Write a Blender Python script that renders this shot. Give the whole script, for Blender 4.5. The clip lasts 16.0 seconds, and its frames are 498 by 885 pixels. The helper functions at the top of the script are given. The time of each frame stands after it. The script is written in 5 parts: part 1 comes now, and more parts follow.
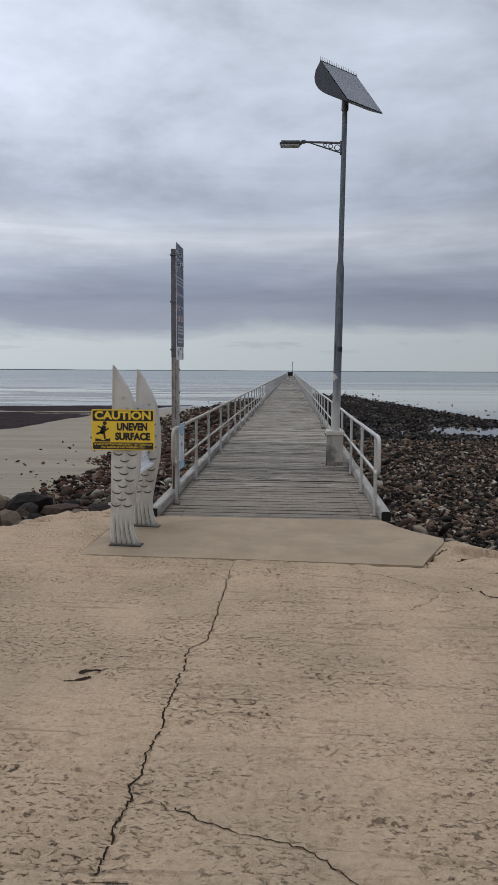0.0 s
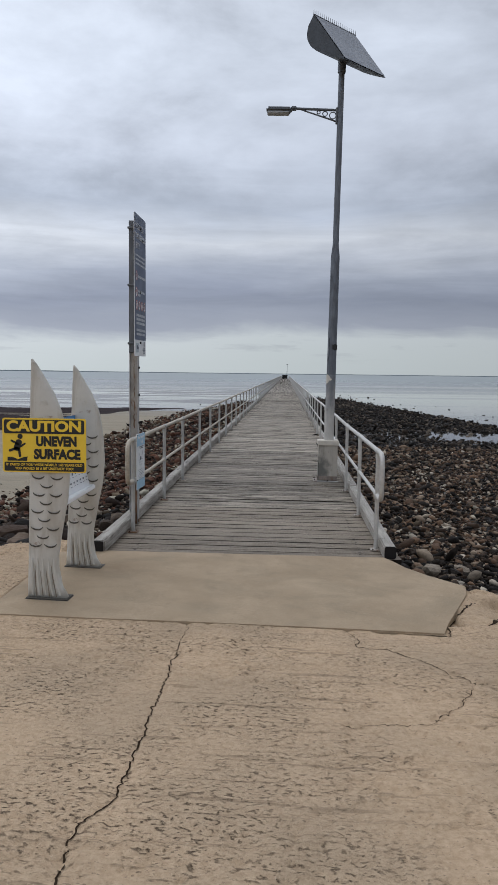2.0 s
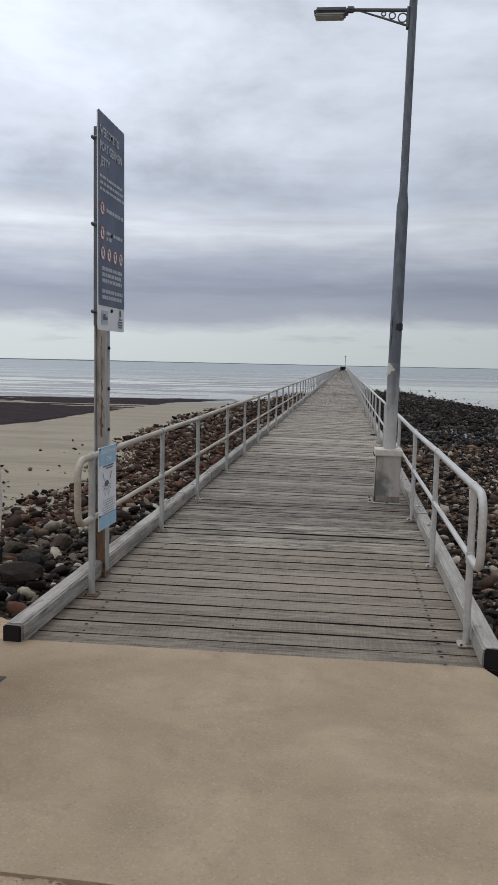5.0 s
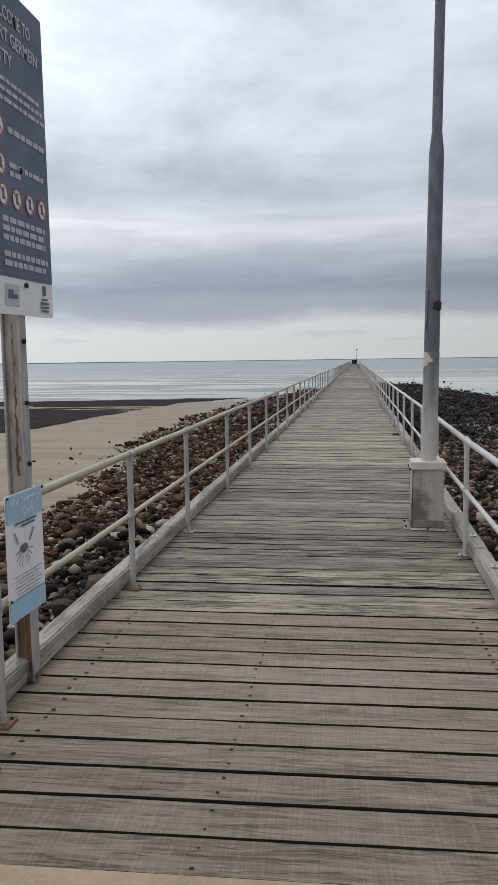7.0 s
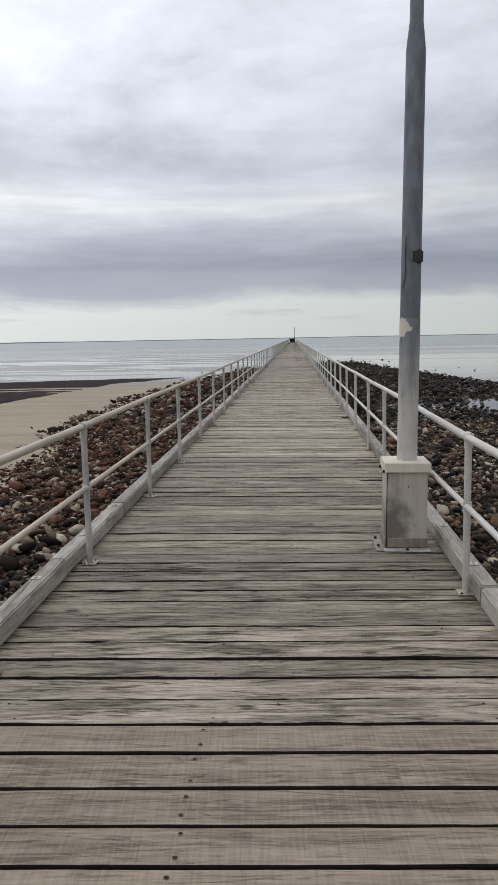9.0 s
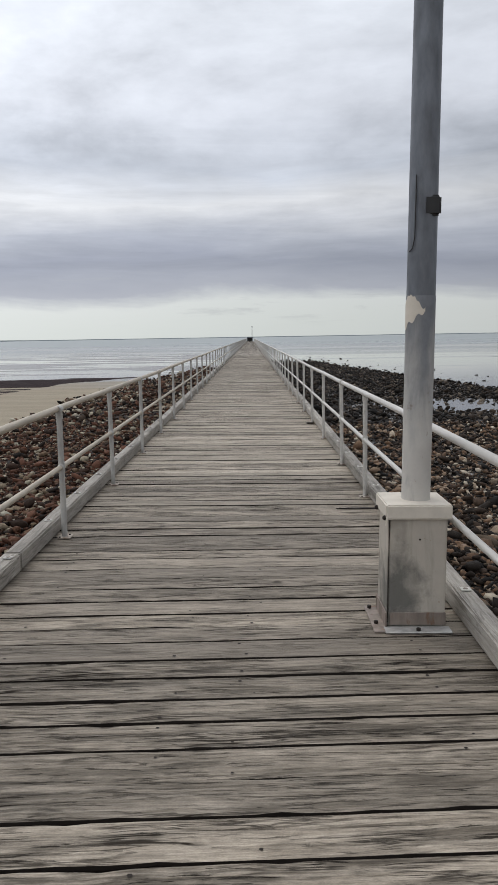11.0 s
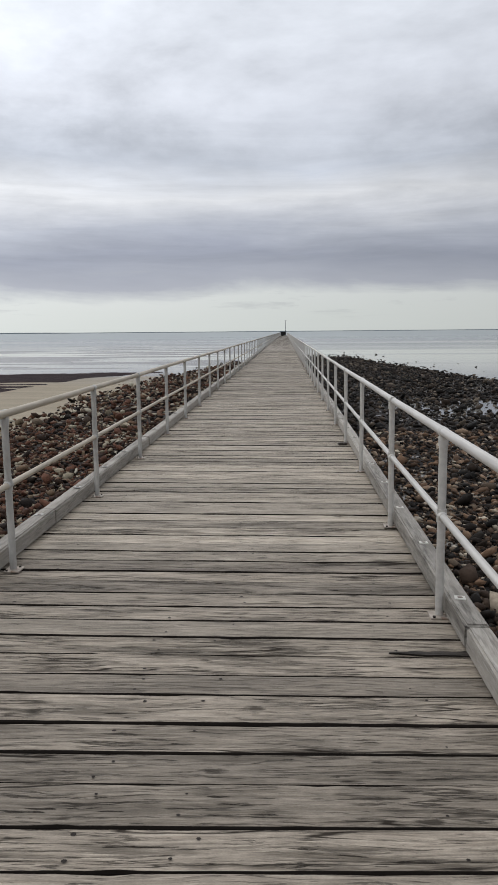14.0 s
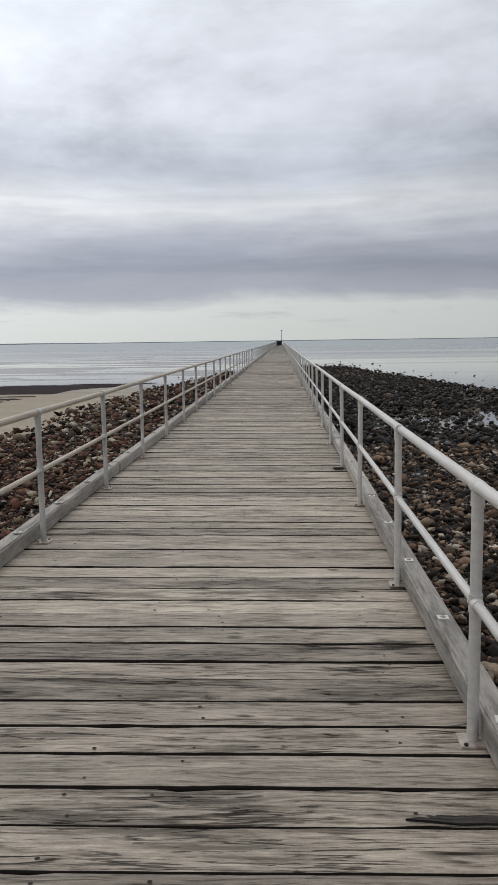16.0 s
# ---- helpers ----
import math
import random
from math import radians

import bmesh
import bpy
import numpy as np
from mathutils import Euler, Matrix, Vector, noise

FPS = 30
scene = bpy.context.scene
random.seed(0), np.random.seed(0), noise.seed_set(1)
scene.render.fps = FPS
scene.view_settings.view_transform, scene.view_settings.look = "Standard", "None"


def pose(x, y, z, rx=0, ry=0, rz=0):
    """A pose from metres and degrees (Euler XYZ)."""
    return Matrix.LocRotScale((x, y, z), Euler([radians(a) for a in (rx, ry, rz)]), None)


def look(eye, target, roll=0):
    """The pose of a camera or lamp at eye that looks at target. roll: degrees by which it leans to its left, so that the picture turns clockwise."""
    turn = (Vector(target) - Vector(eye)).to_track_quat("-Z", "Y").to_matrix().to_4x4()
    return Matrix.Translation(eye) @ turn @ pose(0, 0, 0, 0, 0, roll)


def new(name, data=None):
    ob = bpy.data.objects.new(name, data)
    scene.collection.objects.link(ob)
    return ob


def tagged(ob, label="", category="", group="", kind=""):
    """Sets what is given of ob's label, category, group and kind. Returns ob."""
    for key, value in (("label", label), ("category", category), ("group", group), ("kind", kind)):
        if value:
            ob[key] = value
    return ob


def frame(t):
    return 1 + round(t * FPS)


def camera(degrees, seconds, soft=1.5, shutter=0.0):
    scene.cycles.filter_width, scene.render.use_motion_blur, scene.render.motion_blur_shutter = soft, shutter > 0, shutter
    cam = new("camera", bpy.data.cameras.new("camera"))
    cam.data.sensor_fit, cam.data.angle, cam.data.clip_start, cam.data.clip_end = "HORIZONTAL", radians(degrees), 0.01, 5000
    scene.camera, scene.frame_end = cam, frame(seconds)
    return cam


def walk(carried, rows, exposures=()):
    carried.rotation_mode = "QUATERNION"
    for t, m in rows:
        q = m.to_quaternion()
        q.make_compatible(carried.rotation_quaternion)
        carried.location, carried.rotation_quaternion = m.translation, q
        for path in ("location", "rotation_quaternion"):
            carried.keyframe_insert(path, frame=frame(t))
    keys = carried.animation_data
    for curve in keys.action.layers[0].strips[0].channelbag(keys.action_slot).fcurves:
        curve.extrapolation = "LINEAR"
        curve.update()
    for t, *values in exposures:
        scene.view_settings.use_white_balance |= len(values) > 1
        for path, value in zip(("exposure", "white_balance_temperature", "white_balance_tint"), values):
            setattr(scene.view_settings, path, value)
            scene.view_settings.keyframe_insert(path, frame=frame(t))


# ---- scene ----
cam = camera(36.0, 16.0, 1.2)
PATH = [
    (0, (0.177, -0.482, 1.728), (0.069, 1.507, 1.541), 0.3),
    (0.5, (0.283, -0.027, 1.711), (0.219, 1.964, 1.533), 0.5),
    (1, (0.275, 0.404, 1.7), (0.217, 2.395, 1.519), 0.6),
    (1.5, (0.247, 0.838, 1.722), (0.194, 2.83, 1.548), 1.0),
    (2, (0.302, 1.322, 1.692), (0.208, 3.312, 1.512), 0.7),
    (2.5, (0.278, 1.795, 1.675), (0.172, 3.783, 1.487), 0.0),
    (3, (0.343, 2.279, 1.668), (0.223, 4.267, 1.486), 0.7),
    (3.5, (0.361, 2.708, 1.645), (0.157, 4.689, 1.461), 1.3),
    (4, (0.365, 3.244, 1.662), (0.158, 5.223, 1.465), 0.9),
    (4.5, (0.436, 3.704, 1.671), (0.213, 5.681, 1.471), 1.5),
    (4.7, (0.435, 3.871, 1.659), (0.201, 5.847, 1.457), 1.5),
    (6.8, (0.29, 5.907, 1.624), (0.03, 7.878, 1.409), -0.7),
    (7, (0.299, 6.072, 1.631), (0.023, 8.041, 1.418), -0.8),
    (7.5, (0.243, 6.521, 1.625), (-0.01, 8.493, 1.406), -0.4),
    (8, (0.272, 7.015, 1.588), (0.109, 8.995, 1.361), -1.3),
    (8.5, (0.223, 7.436, 1.578), (0.066, 9.415, 1.341), -1.7),
    (9, (0.164, 7.919, 1.561), (0.046, 9.897, 1.292), -1.1),
    (9.5, (0.212, 8.321, 1.554), (0.106, 10.299, 1.282), -1.3),
    (10, (0.166, 8.875, 1.547), (0.115, 10.856, 1.276), -1.1),
    (10.2, (0.12, 9.044, 1.536), (0.117, 11.025, 1.265), -0.8),
    (12.3, (0.224, 11.138, 1.468), (0.201, 13.118, 1.186), -1.3),
    (12.5, (0.219, 11.412, 1.496), (0.194, 13.392, 1.212), -1.2),
    (13, (0.301, 11.951, 1.476), (0.247, 13.929, 1.186), -0.7),
    (13.5, (0.351, 12.41, 1.462), (0.279, 14.388, 1.175), -0.4),
    (14, (0.402, 12.91, 1.468), (0.308, 14.887, 1.181), -0.5),
    (14.5, (0.465, 13.307, 1.464), (0.268, 15.276, 1.174), -0.2),
    (15, (0.452, 13.668, 1.476), (0.32, 15.645, 1.199), 0.1),
    (15.5, (0.507, 13.893, 1.479), (0.41, 15.873, 1.215), -0.3),
    (16, (0.502, 14.061, 1.484), (0.416, 16.042, 1.221), -0.8),
]
walk(cam, [(t, look(eye, target, roll)) for t, eye, target, roll in PATH],
     exposures=((0.0, -0.18, 6130, 11), (0.5, -0.18, 6150, 11), (1.5, -0.12, 6170, 11), (2.2, -0.04, 6180, 11), (4.5, -0.01, 6260, 11), (7.0, 0.10, 6450, 11), (8.0, 0.13, 6450, 11), (9.2, 0.21, 6600, 11), (14.3, 0.16, 6600, 11), (15.0, 0.07, 6600, 11), (15.5, 0.05, 6600, 11), (16.0, 0.13, 6600, 11)))

# ---- light ----
world = bpy.data.worlds.new("overcast_sky")
scene.world = world
world.use_nodes = True


class Tree:
    """Short hand for node trees."""

    def __init__(self, nt):
        self.nt = nt
        nt.nodes.clear()

    def add(self, kind, ins=None, **attrs):
        n = self.nt.nodes.new(kind)
        for k, v in attrs.items():
            setattr(n, k, v)
        for k, v in (ins or {}).items():
            if isinstance(v, bpy.types.NodeSocket):
                self.nt.links.new(v, n.inputs[k])
            else:
                n.inputs[k].default_value = v
        return n

    def math(self, op, a, b=0.0, clamp=False):
        return self.add("ShaderNodeMath", {0: a, 1: b}, operation=op, use_clamp=clamp).outputs[0]

    def noise(self, vec, scale, detail=4.0, rough=0.55, dist=0.0):
        return self.add("ShaderNodeTexNoise", {"Vector": vec, "Scale": scale, "Detail": detail, "Roughness": rough, "Distortion": dist}).outputs["Fac"]

    def mapping(self, vec, scale=(1, 1, 1), loc=(0, 0, 0), rot=(0, 0, 0)):
        return self.add("ShaderNodeMapping", {"Vector": vec, "Scale": scale, "Location": loc, "Rotation": rot}).outputs[0]

    def ramp(self, fac, stops, interp="LINEAR"):
        n = self.add("ShaderNodeValToRGB", {0: fac})
        n.color_ramp.interpolation = interp
        el = n.color_ramp.elements
        while len(el) < len(stops):
            el.new(0.5)
        for e, (p, c) in zip(el, stops):
            e.position = p
            e.color = (*c, 1) if isinstance(c, tuple) else (c, c, c, 1)
        return n.outputs[0]

    def mix(self, fac, a, b, mode="MIX"):
        n = self.add("ShaderNodeMix", data_type="RGBA", blend_type=mode)
        for k, v in ((0, fac), (6, a), (7, b)):
            if isinstance(v, bpy.types.NodeSocket):
                self.nt.links.new(v, n.inputs[k])
            else:
                n.inputs[k].default_value = (*v, 1) if isinstance(v, tuple) and len(v) == 3 else v
        return n.outputs[2]

    def span(self, v, a, b, c=0.0, d=1.0):
        return self.add("ShaderNodeMapRange", {0: v, 1: a, 2: b, 3: c, 4: d}).outputs[0]


SUN_UP, SUN_TURN = radians(58), radians(-35)
T = Tree(world.node_tree)
ray = T.add("ShaderNodeTexCoord").outputs["Generated"]
sep = T.add("ShaderNodeSeparateXYZ", {0: ray}).outputs
up = sep[2]
flat = T.math("ARCTAN2", sep[0], sep[1])
rise = T.math("ARCSINE", up)
sheet = T.add("ShaderNodeCombineXYZ", {0: T.math("MULTIPLY", flat, 1.0), 1: T.math("MULTIPLY", rise, 2.3), 2: 0.0}).outputs[0]
puffs = T.noise(sheet, 3.1, 8.0, 0.58, 0.15)
wisps = T.noise(T.mapping(sheet, (1.0, 2.6, 1), (3.1, 7.7, 0)), 3.4, 7.0, 0.6, 0.4)
soft = T.noise(T.mapping(sheet, (1, 1.2, 1), (11.0, 2.0, 0)), 1.5, 3.0, 0.5)
bank = T.math("ADD", rise, T.math("MULTIPLY", T.math("SUBTRACT", wisps, 0.5), 0.05))
bank = T.math("ADD", bank, T.math("MULTIPLY", T.math("SUBTRACT", puffs, 0.5), 0.05))
layers = T.ramp(T.span(bank, 0.0, 0.5), [
    (0.0, (0.58, 0.63, 0.625)), (0.085, (0.61, 0.65, 0.655)), (0.125, (0.37, 0.395, 0.46)), (0.19, (0.30, 0.325, 0.40)),
    (0.25, (0.43, 0.46, 0.53)), (0.335, (0.74, 0.765, 0.80)), (0.41, (0.55, 0.595, 0.67)), (0.55, (0.66, 0.70, 0.77)),
    (0.75, (0.70, 0.745, 0.81)), (1.0, (0.76, 0.805, 0.87))])
mott = T.math("ADD", T.math("MULTIPLY", puffs, 0.62), T.math("MULTIPLY", soft, 0.38))
mott = T.ramp(mott, [(0.34, 0.56), (0.43, 0.80), (0.50, 1.0), (0.60, 1.22)])
high = T.span(rise, 0.10, 0.24)
scud = T.noise(T.mapping(sheet, (2.4, 9.0, 1), (1.7, 4.2, 0)), 3.0, 6, 0.65, 0.3)
scud = T.math("MULTIPLY", T.span(scud, 0.57, 0.68), T.span(rise, 0.012, 0.03, 0.0, 0.4))
layers = T.mix(T.math("MULTIPLY", scud, T.span(rise, 0.12, 0.06)), layers, (0.38, 0.405, 0.44))
cloud = T.mix(high, layers, T.mix(1.0, layers, mott, "MULTIPLY"))
long_ = T.noise(T.mapping(sheet, (1.0, 4.6, 1), (6.3, 1.9, 0)), 2.6, 7.0, 0.62, 0.5)
long_ = T.ramp(long_, [(0.36, 0.90), (0.47, 0.98), (0.54, 1.03), (0.64, 1.10)])
cloud = T.mix(T.math("MULTIPLY", T.span(rise, 0.05, 0.10), T.span(rise, 0.30, 0.18)), cloud, T.mix(1.0, cloud, long_, "MULTIPLY"))
zenith = T.math("MULTIPLY", T.span(rise, 0.45, 1.2, 1.0, 1.22), T.span(flat, -0.4, 0.45, 1.09, 0.73))
cloud = T.mix(1.0, cloud, T.add("ShaderNodeCombineColor", {0: zenith, 1: zenith, 2: zenith}).outputs[0], "MULTIPLY")
cloud = T.mix(1.0, cloud, (10.0, 10.0, 10.0), "MULTIPLY")
air = T.add("ShaderNodeTexSky", sky_type="NISHITA", sun_disc=False, sun_elevation=SUN_UP, sun_rotation=SUN_TURN).outputs[0]
T.add("ShaderNodeOutputWorld", {0: T.add("ShaderNodeBackground", {0: T.mix(0.94, air, cloud), 1: 0.1}).outputs[0]})

sun = new("sun", bpy.data.lights.new("sun", "SUN"))
sun.data.energy, sun.data.angle, sun.data.color = 0.6, radians(40), (1.0, 0.97, 0.93)
sun.matrix_world = look((0, 0, 50), Vector((0, 0, 50)) - Vector((math.sin(-SUN_TURN) * -math.cos(SUN_UP), math.cos(SUN_TURN) * math.cos(SUN_UP), math.sin(SUN_UP))))


# ---- materials ----
def material(name):
    m = bpy.data.materials.new(name)
    m.use_nodes = True
    return m, Tree(m.node_tree)


def finish(T, colour, rough=0.8, metal=0.0, height=None, strength=0.4, distance=0.01, **more):
    ins = {"Base Color": colour if isinstance(colour, bpy.types.NodeSocket) else (*colour, 1), "Roughness": rough, "Metallic": metal}
    if height is not None:
        ins["Normal"] = T.add("ShaderNodeBump", {"Height": height, "Strength": strength, "Distance": distance}).outputs[0]
    ins.update({k.replace("_", " "): v for k, v in more.items()})
    T.add("ShaderNodeOutputMaterial", {0: T.add("ShaderNodeBsdfPrincipled", ins).outputs[0]})


def plain(name, colour, rough=0.6, metal=0.0, dirt=0.25, scale=9.0, gloss=0.5):
    """Paint, plastic or metal with faint blotches."""
    m, T = material(name)
    co = T.add("ShaderNodeTexCoord").outputs["Object"]
    n = T.noise(co, scale, 5, 0.6)
    c = T.mix(T.span(n, 0.35, 0.7, 0.0, dirt), colour, tuple(0.45 * v for v in colour))
    finish(T, c, T.span(n, 0.3, 0.7, rough - 0.08, rough + 0.1), metal, T.noise(co, scale * 12, 3), 0.06, 0.002, Specular_IOR_Level=gloss)
    return m


def timber(name, light, dark, split, island=False, lengthwise="x", weather=1.0, worn=0.0, sawn=False, board=1.0):
    """Sawn boards: fine grain, stains, short checks, long splits and knots; each board differs. board: metres to one unit across."""
    m, T = material(name)
    co = T.add("ShaderNodeTexCoord").outputs["Object"]
    if lengthwise == "y":
        co = T.mapping(co, rot=(0, 0, radians(90)))
    if board != 1.0:
        co = T.mapping(co, (1.0, board, 1.0))
    rnd = T.add("ShaderNodeNewGeometry").outputs["Random Per Island"] if island else T.add("ShaderNodeObjectInfo").outputs["Random"]

    def dice(k):
        return T.math("FRACT", T.math("MULTIPLY", rnd, k))

    shift = T.add("ShaderNodeCombineXYZ", {0: T.math("MULTIPLY", rnd, 37.0), 1: T.math("MULTIPLY", rnd, 0.0 if island else 91.0), 2: 0.0}).outputs[0]
    pos = T.add("ShaderNodeVectorMath", {0: co, 1: shift}, operation="ADD").outputs[0]
    sway = T.noise(T.mapping(pos, (1.6, 7.0, 7.0)), 1.0, 3, 0.5)
    bent = T.add("ShaderNodeVectorMath", {0: pos, 1: T.add("ShaderNodeCombineXYZ", {0: 0.0, 1: T.math("MULTIPLY", T.math("SUBTRACT", sway, 0.5), 0.07), 2: 0.0}).outputs[0]}, operation="ADD").outputs[0]
    grain = T.noise(T.mapping(bent, (2.2, 60, 60)), 1.0, 4, 0.62, 0.2)
    fibre = T.noise(T.mapping(bent, (7.0, 190, 190)), 1.0, 3, 0.6, 0.2)
    blot = T.noise(T.mapping(pos, (1.7, 8.0, 8.0)), 1.0, 5, 0.62, 0.4)
    worn_here = T.span(dice(7.31), 0, 1, worn, 1.0)
    c = T.mix(T.span(grain, 0.30, 0.68), dark, light)
    c = T.mix(T.math("MULTIPLY", T.span(fibre, 0.50, 0.66), 0.28), c, tuple(0.5 * v for v in dark))
    c = T.mix(T.math("MULTIPLY", T.span(fibre, 0.44, 0.32), 0.30), c, tuple(1.25 * v for v in light))
    tone = T.math("MULTIPLY", T.span(dice(5.17), 0, 1, 1.0 - 0.27 * weather, 1.0 + 0.27 * weather), T.span(blot, 0.30, 0.70, 1.0 + 0.16 * weather, 1.0 - 0.30 * weather))
    c = T.mix(1.0, c, T.add("ShaderNodeCombineColor", {0: tone, 1: tone, 2: tone}).outputs[0], "MULTIPLY")
    mottle = T.math("ADD", T.math("MULTIPLY", T.noise(T.mapping(pos, (16, 48, 48), (7, 3, 0)), 1.0, 5, 0.65), 0.6), T.math("MULTIPLY", T.noise(T.mapping(pos, (130, 260, 260)), 1.0, 2, 0.6), 0.4))
    mottle = T.span(mottle, 0.34, 0.66, 1.0 - 0.26 * weather, 1.0 + 0.24 * weather)
    c = T.mix(1.0, c, T.add("ShaderNodeCombineColor", {0: mottle, 1: mottle, 2: mottle}).outputs[0], "MULTIPLY")
    # dark weathered patches drawn out along the grain
    streak = T.noise(T.mapping(bent, (2.6, 30, 30)), 1.0, 5, 0.66, 0.3)
    rot = T.math("MULTIPLY", T.span(T.math("ADD", T.math("MULTIPLY", blot, 0.5), T.math("MULTIPLY", streak, 0.5)), 0.49, 0.58), T.span(worn_here, 0.30, 0.85, 0.10, 1.0))
    c = T.mix(T.math("MULTIPLY", rot, 0.62 * weather), c, tuple(0.24 * v for v in dark))
    # short checks, and long splits that follow the grain
    check = T.noise(T.mapping(bent, (5.5, 62, 62), (3, 8, 0)), 1.0, 5, 0.62, 0.3)
    lines = T.math("MULTIPLY", T.span(check, 0.595, 0.635), T.math("MULTIPLY", T.span(blot, 0.40, 0.56, 0.25, 1.0), T.span(worn_here, 0.1, 0.8, 0.4, 1.0)))
    rift = T.noise(T.mapping(bent, (0.55, 9.0, 9.0), (5, 1, 0)), 1.0, 3, 0.5, 0.2)
    rift = T.math("MULTIPLY", T.span(T.math("ABSOLUTE", T.math("SUBTRACT", rift, 0.5)), 0.014, 0.004), T.span(T.noise(T.mapping(pos, (1.3, 5, 5), (9, 2, 0)), 1.0, 2, 0.5), 0.54, 0.60))
    lines = T.math("MAXIMUM", lines, T.math("MULTIPLY", rift, T.span(worn_here, 0.1, 0.6, 0.4, 1.0)))
    seam = T.noise(T.mapping(bent, (1.5, 30, 30), (2, 6, 0)), 1.0, 4, 0.58, 0.25)
    seam = T.math("MULTIPLY", T.span(T.math("ABSOLUTE", T.math("SUBTRACT", seam, 0.5)), 0.026, 0.006), T.span(T.noise(T.mapping(pos, (2.1, 10, 10), (1, 4, 0)), 1.0, 4, 0.6), 0.47, 0.58))
    lines = T.math("MAXIMUM", lines, T.math("MULTIPLY", seam, T.span(worn_here, 0.0, 0.8, 0.35, 0.9)))
    cell = T.add("ShaderNodeTexVoronoi", {"Vector": T.mapping(bent, (4.6, 9.0, 0.0)), "Scale": 1.0, "Randomness": 1.0}).outputs
    pick = T.add("ShaderNodeSeparateColor", {0: cell["Color"]}).outputs[0]
    knot = T.math("MULTIPLY", T.span(T.math("ADD", cell["Distance"], T.math("MULTIPLY", T.math("SUBTRACT", check, 0.5), 0.7)), 0.20, 0.07), T.span(pick, 0.88, 0.90))
    lines = T.math("MULTIPLY", T.math("MAXIMUM", lines, T.math("MULTIPLY", knot, 0.85)), split)
    c = T.mix(T.math("MULTIPLY", lines, 0.9), c, (0.016, 0.013, 0.011))
    h = T.math("SUBTRACT", T.math("ADD", T.math("MULTIPLY", grain, 0.7), T.math("MULTIPLY", fibre, 0.3)), T.math("MULTIPLY", lines, 1.6))
    h = T.math("SUBTRACT", h, T.math("MULTIPLY", rot, 0.3))
    if sawn:
        saw = T.noise(T.mapping(pos, (95.0, 3.5, 1.0)), 1.0, 3, 0.6)
        c = T.mix(T.math("MULTIPLY", T.span(saw, 0.52, 0.62), 0.17), c, tuple(1.35 * v for v in light))
        c = T.mix(T.math("MULTIPLY", T.span(saw, 0.46, 0.38), 0.22), c, tuple(0.6 * v for v in dark))
        h = T.math("ADD", h, T.math("MULTIPLY", saw, 0.35))
    gloss = T.math("MULTIPLY", T.math("SUBTRACT", 1.0, T.math("MAXIMUM", lines, T.math("MULTIPLY", rot, 0.6))), 0.28)
    finish(T, c, T.span(grain, 0.3, 0.7, 0.74, 0.58), 0.0, h, 0.85, 0.006, Specular_IOR_Level=gloss)
    return m


def stone(name, stops, wet=0.0, island=True):
    m, T = material(name)
    co = T.add("ShaderNodeTexCoord").outputs["Object"]
    rnd = T.add("ShaderNodeNewGeometry").outputs["Random Per Island"] if island else T.add("ShaderNodeObjectInfo").outputs["Random"]
    base = T.ramp(rnd, stops)
    n = T.noise(co, 16.0, 6, 0.65)
    big = T.noise(co, 4.0, 3, 0.5)
    c = T.mix(T.span(n, 0.40, 0.74, 0.0, 0.42), base, (0.020, 0.016, 0.013))
    c = T.mix(T.math("MULTIPLY", T.span(big, 0.6, 0.72), 0.15), c, (0.12, 0.095, 0.07))
    finish(T, c, T.span(n, 0.3, 0.7, 0.6 - wet, 0.95 - wet), 0.0, n, 0.8, 0.02, Specular_IOR_Level=0.11)
    return m


